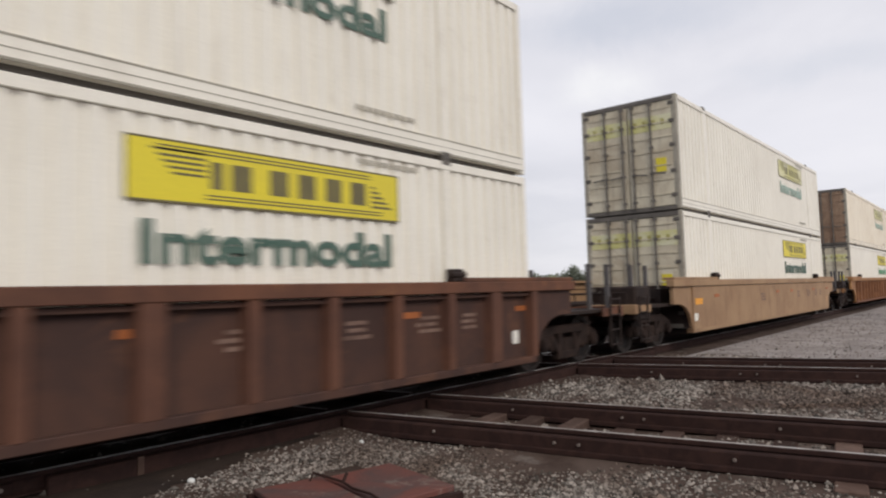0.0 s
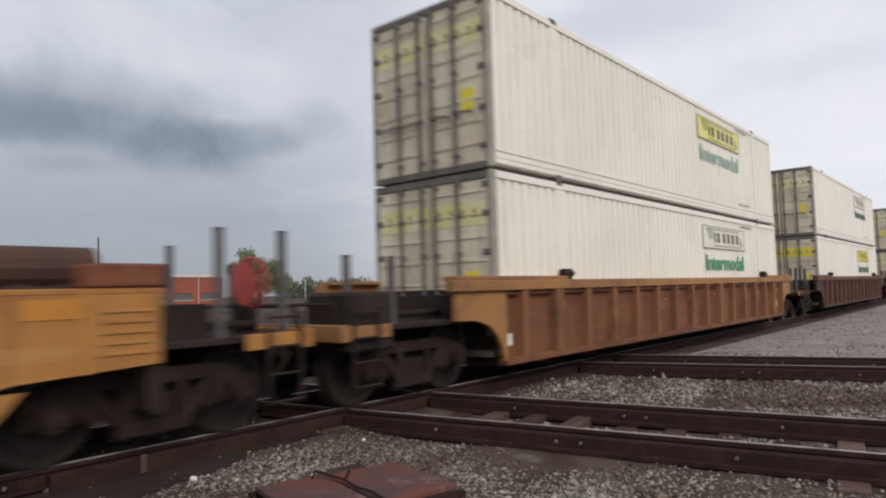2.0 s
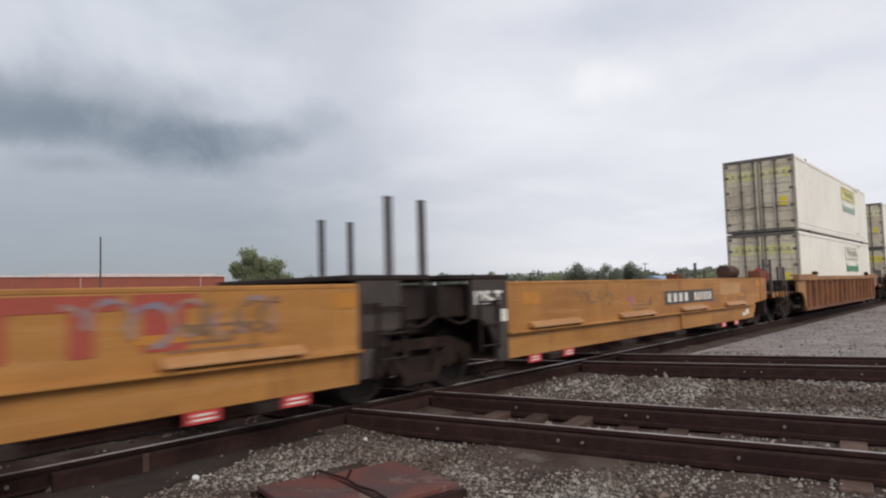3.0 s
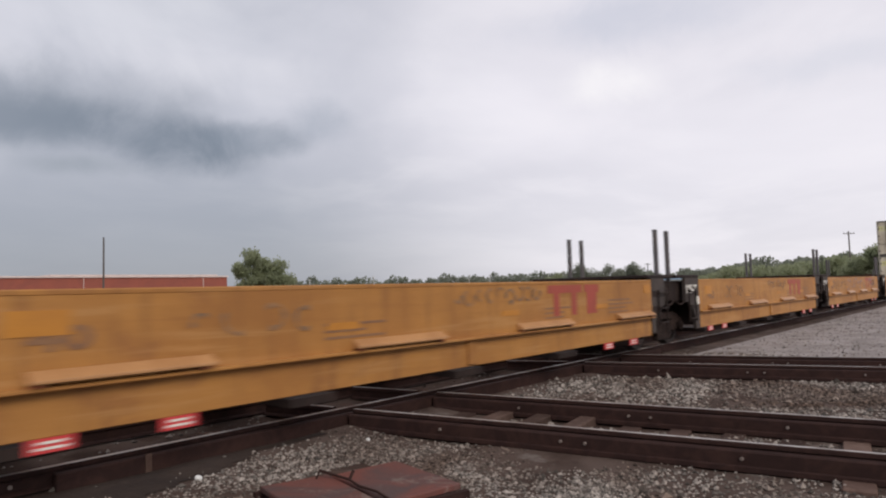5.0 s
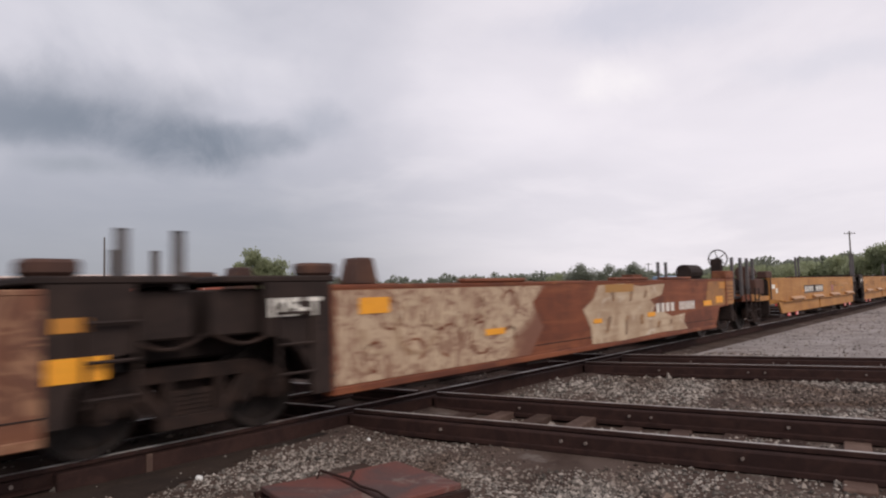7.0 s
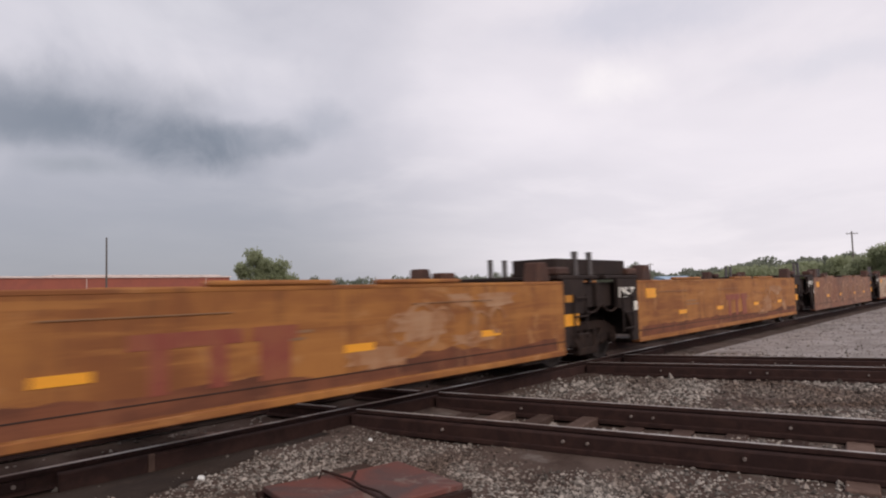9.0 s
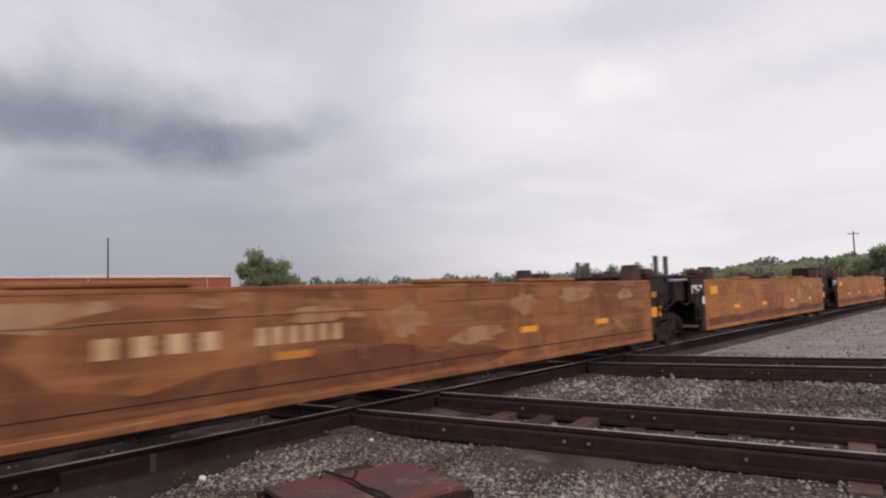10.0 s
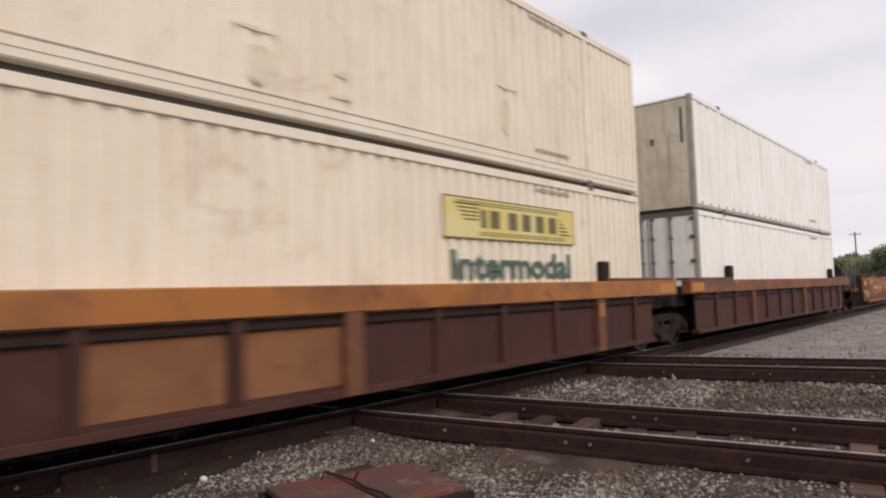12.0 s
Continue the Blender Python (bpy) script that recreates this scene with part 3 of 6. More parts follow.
def coupler(parent, x, end):
    s = Solid().box(min(x, x - end * 1.0), max(x, x - end * 1.0), -0.09, 0.09, 0.74, 0.92)
    s.box(min(x - end * 0.05, x + end * 0.28), max(x - end * 0.05, x + end * 0.28), -0.20, 0.06, 0.70, 0.98)
    s.box(min(x + end * 0.1, x + end * 0.34), max(x + end * 0.1, x + end * 0.34), 0.06, 0.20, 0.70, 0.98)
    part("coupler", s, GRIME, parent, bevel=0.02)
    h = Solid().tube([(x - end * 0.1 + end * 0.55 * k / 6, -0.34, 0.72 - 0.28 * math.sin(k / 6 * 3.14)) for k in range(7)], 0.022)
    part("air_hose", h, BLACK, parent, "black rubber air hose")


def car_end(parent, root, tip, end, mat, trim, brake=None, tall=2.1, wheel_z=2.12, posts=(0.30, 1.05)):
    """Deck, sill, posts and ladder between the well's end and the coupler; root and tip are distances from the car's centre."""
    X = lambda d: end * d
    def span(d0, d1):
        return (min(X(d0), X(d1)), max(X(d0), X(d1)))
    part("centre_sill", Solid().box(*span(root, tip), -0.3, 0.3, 0.66, 0.95), BLACK, parent, bevel=0.01)
    part("end_deck", Solid().box(*span(root, tip - 0.15), -1.28, 1.28, 0.95, 1.02), BLACK, parent, bevel=0.01)
    part("end_beam", Solid().box(*span(tip - 0.16, tip - 0.04), -1.42, 1.42, 0.86, 1.06), trim, parent, bevel=0.01)
    part("bulkhead", Solid().box(*span(root - 0.06, root + 0.04), -1.40, 1.40, 0.40, 1.44), mat, parent, bevel=0.01)
    for s in (-1, 1):
        st = Solid()
        st.bar((X(tip - 0.85), s * 1.38, 0.96), (X(tip - 0.16), s * 1.38, 0.96), 0.16, 0.05)
        part("step_plate", st, trim, parent, bevel=0.006)
        lad = Solid()
        for d in (tip - 0.62, tip - 0.22):
            lad.bar((X(d), s * 1.43, 0.30), (X(d), s * 1.43, 1.25), 0.035, 0.03)
        for z in (0.34, 0.62, 0.90, 1.2):
            lad.rod((X(tip - 0.62), s * 1.44, z), (X(tip - 0.22), s * 1.44, z), 0.016, 6)
        part("ladder", lad, BLACK, parent)
        for d in [tip - k for k in (posts if s < 0 else posts[:1])]:
            p = Solid().box(*span(d - 0.04, d + 0.04), s * 1.22 - 0.04, s * 1.22 + 0.04, 1.0, tall)
            p.box(*span(d - 0.046, d + 0.046), s * 1.22 - 0.046, s * 1.22 + 0.046, tall, tall + 0.02)
            part("guide_post", p, POST, parent, bevel=0.008)
    rail = Solid().rod((X(tip - 0.12), -1.2, 1.30), (X(tip - 0.12), 1.2, 1.30), 0.02, 6)
    for y in (-1.2, -0.4, 0.4, 1.2):
        rail.rod((X(tip - 0.12), y, 1.0), (X(tip - 0.12), y, 1.3), 0.018, 6)
    part("handrail", rail, BLACK, parent)
    pipe = Solid().rod((X(root), -0.75, 1.12), (X(tip - 0.3), -0.75, 1.12), 0.05, 8)
    pipe.rod((X(root + 0.1), 0.5, 1.15), (X(root + 0.75), 0.5, 1.15), 0.13, 12)
    pipe.box(*span(root + 0.12, root + 0.75), -0.95, 0.15, 1.02, 1.36)
    part("brake_gear", pipe, BLACK, parent)
    coupler(parent, X(tip), end)
    truck(parent, X(tip - 1.62))
    if brake:
        part("brake_stand", Solid().box(*span(tip - 0.42, tip - 0.26), -0.72, -0.42, 1.0, wheel_z), BLACK, parent, bevel=0.01)
        brake_wheel(parent, X(tip - (0.5 if brake is RED else 0.2)), -0.57 if wheel_z > 2 else -0.95, wheel_z, brake)


# ---------------------------------------------------------------- well cars that carry stacks
def stack_car(place, mat, chord, label, seed, smooth=False):
    """A stand-alone well car with ribbed sides, 22.9 m over its couplers."""
    rnd = random.Random(seed)
    car = thing("well_car", label, "railcar", "well cars of the train", at=pose(place, YC, 0))
    MOVING.append((car, place))
    side = 1.45 if smooth else 1.335
    for s in (-1, 1):
        def yy(a, b):
            return (min(s * a, s * b), max(s * a, s * b))
        part("side_plate", Solid().box(-8.05, 8.0, *yy(1.30, side), 0.34, 1.39), mat, car)
        c = Solid().box(-9.3, 9.25, *yy(1.30, 1.49), 1.40, 1.56)
        part("top_chord", c, chord, car, bevel=0.012)
        part("bottom_chord", Solid().box(-8.05, 8.0, *yy(1.26, 1.45), 0.28, 0.38), mat, car, bevel=0.01)
        part("ledge", Solid().box(-8.02, 7.98, *yy(1.30, 1.42), 1.335, 1.385), mat, car)
        for k in range(0 if smooth else 16):
            x = -7.55 + k * 1.035
            b, c = (0.15, 0.12) if k in (1, 9, 14) else (0.095, 0.07)
            rib = Solid().take([(x - b, s * 1.33, 0.38), (x + b, s * 1.33, 0.38), (x + c, s * 1.455, 0.38), (x - c, s * 1.455, 0.38),
                                (x - b, s * 1.33, 1.40), (x + b, s * 1.33, 1.40), (x + c, s * 1.478, 1.40), (x - c, s * 1.478, 1.40)],
                               [(0, 1, 2, 3), (4, 5, 6, 7), (0, 1, 5, 4), (1, 2, 6, 5), (2, 3, 7, 6), (3, 0, 4, 7)])
            # light on ribs and shade in bays come partly from these two paints
            part("rib", rib, TAN_RIB if mat is TAN else RUST_RIB, car)
        for e in (-1, 1):
            web = Solid().slab([(e * 8.0, 0.34), (e * 8.0, 1.40), (e * 9.2, 1.40), (e * 9.2, 1.0), (e * 8.75, 0.985), (e * 8.45, 0.90), (e * 8.24, 0.74), (e * 8.12, 0.55), (e * 8.07, 0.34)], *yy(1.34, 1.42))
            part("end_gusset", web, mat if mat is RUST else chord, car)
            part("chord_cap", Solid().box(min(e * 6.2, e * 9.2), max(e * 6.2, e * 9.2), *yy(1.18, 1.47), 1.56, 1.62), chord, car, bevel=0.01)
            lock = Solid().box(e * 6.1 - 0.12, e * 6.1 + 0.12, *yy(1.30, 1.44), 1.56, 1.74)
            lock.rod((e * 6.1 - 0.16, s * 1.42, 1.66), (e * 6.1 + 0.16, s * 1.42, 1.66), 0.05, 8)
            part("container_lock", lock, BLACK, car, bevel=0.015)
        # stencils that cannot be read, and reflectors
        for x, w in ((4.1, 0.42), (5.35, 0.5), (-2.2, 0.6), (2.5, 0.35), (6.3, 0.35)):
            pieces("stencil", [(x + rnd.uniform(-.05, .05), x + w * rnd.uniform(0.7, 1), *yy(side + 0.001, side + 0.006), 0.90 + row * 0.085, 0.945 + row * 0.085) for row in range(3)],
                   DULL, car, "worn pale stencil, unreadable")
        for x in (-6.5, -0.4, 1.5, 5.0, 7.6):
            part("reflector", Solid().box(x, x + 0.38, *yy(side + 0.001, side + 0.008), 1.10, 1.18), RED_AMBER, car, "faded red-orange reflector strip")
        part("placard", Solid().box(7.50, 7.66, *yy(side + 0.001, side + 0.008), 0.60, 0.80), STENCIL if mat is RUST else STEP, car, "small pale placard")
        part("placard", Solid().box(-8.02, -7.78, *yy(side + 0.001, side + 0.008), 0.56, 0.74), STENCIL, car, "small white placard")
    pieces("floor_beam", [(x - 0.35, x + 0.35, -1.3, 1.3, 0.24, 0.34) for x in (-7.6, -4, 0, 4, 7.6)], BLACK, car)
    for e in (-1, 1):
        car_end(car, 8.05, 11.3, e, BLACK, chord, tall=1.86)
    part("brake_box", Solid().box(-11.1, -10.35, -1.36, -0.55, 0.72, 1.44), BLACK, car, "black brake gear box on the end deck", bevel=0.04)
    return car


def wide_chord_car(place, half, label, head, tail, cut=1.1, first=2.1, patched=False):
    """Well unit with a deep amber top chord over ribbed maroon sides; head or tail: ends on a shared truck ('link') or on a coupler."""
    car = thing("well_car", label, "railcar", "well cars of the train", at=pose(place, YC, 0))
    MOVING.append((car, place))
    for s in (-1, 1):
        def yy(a, b):
            return (min(s * a, s * b), max(s * a, s * b))
        part("side_plate", Solid().box(-half + 0.55, half - cut, *yy(1.34, 1.38), 0.33, 1.20), WINE, car)
        part("top_chord", Solid().box(-half, half, *yy(1.28, 1.49), 1.22, 1.53), AMBER if patched else WORN_CHORD, car, bevel=0.015)
        part("bottom_chord", Solid().box(-half + 0.55, half - cut, *yy(1.26, 1.46), 0.28, 0.37), WINE, car, bevel=0.01)
        # black strip paints the shadow line below the chord
        part("ledge", Solid().box(-half + 0.56, half - cut - 0.01, *yy(1.37, 1.44), 1.10, 1.14), BLACK, car)
        k = 0
        x = half - first + 1.46
        while x > -half + 0.6:
            if x > half - cut - 0.05:
                x -= 1.46
                k += 1
                continue
            big = k % 4 == 1
            w = 0.13 if big else 0.06
            part("rib", Solid().box(x - w, x + w, *yy(1.378, 1.485 if big else 1.45), 0.37 if not big else 0.29, 1.22), RUST_CHORD if big else WINE, car, bevel=0.008)
            if big and k < 3 and patched:
                part("marking", Solid().box(x - 0.09, x + 0.09, *yy(1.486, 1.491), 0.90, 1.14), TAN_CHORD, car, "worn orange-yellow marking")
            x -= 1.46
            k += 1
        for x0, x1 in ((-half + 0.02, -half + 3.1), (half - 3.1, half - 0.02)):
            part("chord_cap", Solid().box(x0, x1, *yy(1.15, 1.46), 1.53, 1.59), RUST_CHORD, car, bevel=0.01)
            lx = x0 if x0 > 0 else x1
            lock = Solid().box(lx - 0.13, lx + 0.13, *yy(1.30, 1.44), 1.53, 1.90)
            part("container_lock", lock, BLACK, car, bevel=0.02)
        for x in ((-half + 0.1, half - 0.9) if patched else (-half + 0.1,)):
            part("reflector", Solid().box(x, x + 0.75, *yy(1.491, 1.497), 1.27, 1.47), DULL_AMBER, car, "orange-yellow end marking")
        if s < 0 and not patched:
            part("placard", Solid().box(half - cut - 0.22, half - cut + 0.02, *yy(1.465, 1.472), 0.60, 0.84), STENCIL, car, "small white placard")
        if patched:
            x = half - first - 1.46 * 4
            for j in (1, 2):
                part("faded_panel", Solid().box(x - 1.38 * j - 0.06 * j, x - 1.38 * (j - 1) - 0.06 * j - 0.08, *yy(1.380, 1.386), 0.42, 1.08), TAN_RIB, car, "orange-brown repainted panel")
        else:
            for e in (-1, 1):
                for d in (3.0, 2.25, 1.6, 1.0):
                    # no hole is cut: a flat dark patch paints the pocket's shade
                    part("pocket", Solid().slab([(e * (half - d), 1.395), (e * (half - d + 0.36), 1.395), (e * (half - d + 0.36), 1.525), (e * (half - d), 1.525)], *yy(1.486, 1.493)), PLATE_DARK, car, "flat dark patch painted as the shade in a pocket")
    pieces("floor_beam", [(x - 0.35, x + 0.35, -1.3, 1.3, 0.24, 0.34) for x in (-6.6, -3.3, 0, 3.3, 6.6)], BLACK, car)
    for e, kind in ((1, head), (-1, tail)):
        part("bulkhead", Solid().box(min(e * (half - 1.2), e * (half - 1.1)), max(e * (half - 1.2), e * (half - 1.1)), -1.30, 1.30, 0.4, 1.4), BLACK, car)
        if kind == "link":
            part("end_casting", Solid().box(min(e * (half - 1.1), e * (half + 0.1)), max(e * (half - 1.1), e * (half + 0.1)), -1.1, 1.1, 0.92, 1.2), BLACK, car, bevel=0.03)
        else:
            car_end(car, half - 1.1, half + 1.7, e, BLACK, RUST_CHORD, tall=1.75)
    return car


# ---------------------------------------------------------------- empty articulated well cars
def empty_unit(place, half, style, paint, label, head="link", tail="link", brake=None, seed=0, posts=2.6):
    """One unit of a five-unit articulated well car; the panels reach half a length each way."""
    car = thing("well_car", label, "railcar", "well cars of the train", at=pose(place, YC, 0))
    MOVING.append((car, place))
    rnd = random.Random(seed)
    lo = {"link": half, "coupler": half - 1.5}
    for s in (-1, 1):
        def yy(a, b):
            return (min(s * a, s * b), max(s * a, s * b))
        h, t = lo[head], lo[tail]
        low = 0.36
        # the side: full height in the middle, cut away over an end truck
        out = [(-t, low), (h, low)]
        if head == "coupler":
            out += [(h + 0.35, 0.80), (half, 0.86)]
        out += [(half, 1.50), (-half, 1.50)]
        if tail == "coupler":
            out += [(-half, 0.86), (-t - 0.35, 0.80)]
        if style == "ledge":
            out = [(x, max(z, 0.74)) for x, z in out]
        part("side_panel", Solid().slab(out, *yy(1.38, 1.44)), paint, car)
        part("top_chord", Solid().box(-half, half, *yy(1.30, 1.446), 1.47, 1.525), paint, car, bevel=0.012)
        if style == "ledge":
            part("ledge", Solid().box(-t, h, *yy(1.36, 1.52), 0.735, 0.770), paint, car, bevel=0.008)
            for k in range(4):
                x = half - 2.05 - k * 3.12 if tail == "coupler" else -half + 0.55 + k * (3.3 if half < 6.6 else 3.12)
                part("step_plate", Solid().extrude_x([(s * 1.441, 0.80), (s * 1.441, 0.895), (s * 1.455, 0.895), (s * 1.57, 0.825), (s * 1.57, 0.80)], x, x + 1.55), STEP_BAR, car, "pale sloping step plate", bevel=0.004)
                pieces("step_bracket", [(x + 0.02, x + 0.09, *yy(1.441, 1.55), 0.771, 0.804), (x + 1.41, x + 1.48, *yy(1.441, 1.55), 0.771, 0.804)], BROWN_SIDE, car)
            part("lower_panel", Solid().box(-t, h, *yy(1.36, 1.415), 0.37, 0.735), paint, car, bevel=0.006)
            for e, d, kind in ((1, h, head), (-1, t, tail)):
                if kind == "coupler":
                    part("lower_gusset", Solid().slab([(e * d, 0.37), (e * d, 0.735), (e * (d + 0.42), 0.735), (e * (d + 0.12), 0.40), (e * (d + 0.06), 0.37)], *yy(1.36, 1.415)), paint, car)
            part("splice_plate", Solid().box(-0.10, 0.10, *yy(1.415, 1.45), 0.40, 0.735), paint, car, bevel=0.005)
            for e, d in ((1, h), (-1, t)):
                for k in ((1.48, 2.53) if e > 0 and head == "coupler" else (0.87, 1.93) if e > 0 else (0.75, 1.80)):
                    x = e * (d - k)
                    m = part("marker_plate", Solid().box(x - 0.17, x + 0.17, *yy(1.40, 1.415), 0.255, 0.37), CHIME, car, "red marker plate with white bars")
                    part("white_bar", Solid().box(x - 0.12, x + 0.12, *yy(1.415, 1.42), 0.28, 0.30).box(x - 0.10, x + 0.10, *yy(1.415, 1.42), 0.325, 0.345), STENCIL, m)
        else:
            part("seam", Solid().box(-t, h, *yy(1.44, 1.447), 0.52, 0.532), BLACK, car)
            part("bottom_chord", Solid().box(-t, h, *yy(1.28, 1.455), 0.30, 0.38), paint, car, bevel=0.01)
            for x in (-half * 0.55, half * 0.1, half * 0.45):
                part("lifting_lug", Solid().box(x - 0.75, x + 0.75, *yy(1.30, 1.46), 1.525, 1.585), paint, car, bevel=0.02)
        part("reflector", Solid().box(-half + 0.40, -half + 0.88, *yy(1.441, 1.447), 1.16, 1.36), DULL_AMBER if style == "ledge" else REFLECT, car, "orange-yellow reflector strip")
        for x in (-half * 0.42, half * 0.12, half * 0.60) if style == "ledge" else (half * 0.32, half * 0.66) if seed == 14 else (-half * 0.66, -half * 0.26, half * 0.24, half * 0.64) if seed > 10 else ():
            part("reflector", Solid().box(x, x + 0.45, *yy(1.441, 1.447), *((1.02, 1.10) if style == "ledge" else (0.76, 0.85))), DULL_AMBER if style == "ledge" else REFLECT, car, "orange-yellow reflector strip")
    pieces("floor_beam", [(x - 0.3, x + 0.3, -1.38, 1.38, 0.24, 0.33) for x in (-5.4, -2.7, 0, 2.7, 5.4)], BLACK, car)
    for e, kind in ((1, head), (-1, tail)):
        X = lambda d: e * d
        def span(a, b):
            return (min(X(a), X(b)), max(X(a), X(b)))
        part("bulkhead", Solid().box(*span(half - 0.10, half), -1.38, 1.38, 0.45, 1.46), BLACK, car)
        if kind == "link":
            # black end section with a wheel arch
            for s in (-1, 1):
                def yy(a, b):
                    return (min(s * a, s * b), max(s * a, s * b))
                if e < 0:
                    arch = [(X(half), 0.36), (X(half), 1.56), (X(half + 0.85), 1.56), (X(half + 0.85), 1.02), (X(half + 0.62), 0.98), (X(half + 0.42), 0.82), (X(half + 0.30), 0.62), (X(half + 0.26), 0.36)]
                else:
                    arch = [(X(half), 0.42), (X(half), 1.56), (X(half + 0.72), 1.56), (X(half + 0.72), 0.98), (X(half + 0.4), 0.92), (X(half + 0.22), 0.7), (X(half + 0.18), 0.42)]
                part("end_panel", Solid().slab(arch, *yy(1.36, 1.435)), END_GREY if style == "ledge" else BLACK, car)
                lad = Solid()
                for z in (0.62, 0.92, 1.24):
                    lad.rod((X(half + 0.30), s * 1.50, z), (X(half + 0.72), s * 1.50, z), 0.017, 6)
                for d in (0.30, 0.72):
                    lad.bar((X(half + d), s * 1.47, 0.55), (X(half + d), s * 1.47, 1.30), 0.03, 0.03)
                part("ladder", lad, BLACK, car)
                if (e > 0) == (s < 0):
                    for d in ((0.66, 1.28) if style == "ledge" else (0.66, 1.18)):
                        p = Solid().box(*span(half + d - 0.045, half + d + 0.045), s * 1.30 - 0.04, s * 1.30 + 0.04, 1.5, posts)
                        p.box(*span(half + d - 0.05, half + d + 0.05), s * 1.30 - 0.045, s * 1.30 + 0.045, posts, posts + 0.02)
                        part("guide_post", p, POST, car, bevel=0.006)
                if e > 0:
                    if style == "ledge":
                        part("reflector", Solid().box(*span(half - 0.36, half - 0.03), *yy(1.441, 1.447), 1.25, 1.42), DULL_AMBER, car, "orange-yellow reflector strip")
                    part("hazard_plate", Solid().box(*span(half + 0.06, half + 0.34), *yy(1.436, 1.442), 1.17, 1.29), DULL_AMBER if style != "ledge" else BLACK, car)
                    part("hazard_plate", Solid().box(*span(half + 0.02, half + 0.48), *yy(1.436, 1.444), 0.77, 0.97), REFLECT if style != "ledge" else BLACK, car)
                else:
                    if seed != 10:
                        part("placard", Solid().box(*span(half + 0.02, half + 0.17), *yy(1.436, 1.442), 0.94, 1.12), STENCIL, car, "small white placard")
                    if s < 0:
                        words("125-T", X(half + 0.80), X(half + 0.14), -1.4362, 1.20, 1.40, "stencil", STENCIL, car, "white stencilled capacity code", weight=0.04)
                if style != "ledge":
                    part("container_stop", Solid().slab([(X(half - 0.76), 1.52), (X(half - 0.68), 1.84), (X(half - 0.44), 1.84), (X(half - 0.34), 1.52)], *yy(1.14, 1.42)), RUST, car, bevel=0.02)
                    part("container_stop", Solid().box(*span(half - 0.12, half + 0.30), *yy(1.12, 1.40), 1.63, 1.77), RUST, car, bevel=0.03)
            part("end_frame", Solid().box(*span(half, half + 1.35), -1.26, 1.26, 1.04, 1.50), BLACK, car, bevel=0.02)
            part("end_top_plate", Solid().box(*span(half - 0.1, half + 1.30), -1.42, 1.42, 1.56, 1.63), BLACK, car, bevel=0.015)
            part("end_casting", Solid().box(*span(half, half + 1.45), -0.75, 0.75, 0.80, 1.22), BLACK, car, bevel=0.03)
            hose = Solid().tube([(X(half + 0.7 + 0.7 * k / 8), -1.38, 1.08 - 0.12 * math.sin(3.14 * k / 8)) for k in range(9)], 0.02)
            part("air_hose", hose, GRIME, car)
            if e > 0:
                truck(car, X(half + 1.47))
        else:
            car_end(car, half, half + 1.75, e, BLACK, paint, brake=brake, tall=2.1, wheel_z=1.57 if brake is RED else 2.12, posts=(0.30, 0.85) if style == "ledge" and e < 0 else (0.30, 1.05))
            if e < 0 and seed >= 10:
                gear = Solid().box(*span(half + 0.2, half + 1.35), -1.05, 0.5, 1.03, 1.62).rod((X(half + 0.15), -0.55, 1.72), (X(half + 1.25), -0.55, 1.72), 0.24, 14)
                gear.box(*span(half + 1.3, half + 1.6), -0.85, -0.3, 1.03, 1.95)
                part("brake_cylinder", gear, BLACK, car, "black brake cylinder and valve gear on the deck")
                part("end_top_plate", Solid().box(*span(half - 1.6, half), -1.36, 1.36, 1.45, 1.50), BLACK, car)
                for d in (0.25, 1.05):
                    part("container_stop", Solid().box(*span(half - d - 0.2, half - d + 0.12), -1.40, -1.12, 1.52, 1.68), RUST, car, bevel=0.03)
                continue
            tank = Solid().rod((X(half - 1.15), -0.55, 1.72), (X(half - 0.25), -0.55, 1.72), 0.21, 14)
            tank.box(*span(half - 1.1, half - 0.3), -0.9, 0.7, 1.48, 1.56).box(*span(half - 0.95, half - 0.8), -0.7, -0.4, 1.5, 1.7).box(*span(half - 0.6, half - 0.45), -0.7, -0.4, 1.5, 1.7)
            part("air_tank", tank, RUST if seed < 9 else BLACK, car)
            part("end_top_plate", Solid().box(*span(half - 1.6, half), -1.36, 1.36, 1.45, 1.50), BLACK, car)
            part("container_stop", Solid().box(*span(half - 0.5, half + 0.1), -1.40, -1.10, 1.52, 1.74), RUST, car, bevel=0.03)
            for s in (-1, 1):
                def face(a, b, z0, z1, name, material, label, y=1.441):
                    part(name, Solid().box(*span(half - a, half - b), min(s * y, s * (y + 0.007)), max(s * y, s * (y + 0.007)), z0, z1), material, car, label)
                if e > 0:
                    face(2.40, 2.13, 0.46, 0.57, "placard", STENCIL, "small white placard", 1.416)
                    face(2.08, 1.84, 0.50, 0.64, "placard", STENCIL, "small white placard", 1.416)
                    face(1.12, 0.66, 1.28, 1.44, "reflector", DULL_AMBER, "orange-yellow reflector strip")
                    part("end_box", Solid().box(*span(half - 0.62, half), min(s * 1.10, s * 1.46), max(s * 1.10, s * 1.46), 1.53, 1.73), RUSTED, car, "red-brown box on the end of the chord", bevel=0.015)
                    louvre = Solid()
                    for k in range(5):
                        louvre.box(*span(half - 0.52, half - 0.08), min(s * 1.44, s * 1.456), max(s * 1.44, s * 1.456), 0.96 + k * 0.09, 0.985 + k * 0.09)
                    part("louvre", louvre, paint, car)
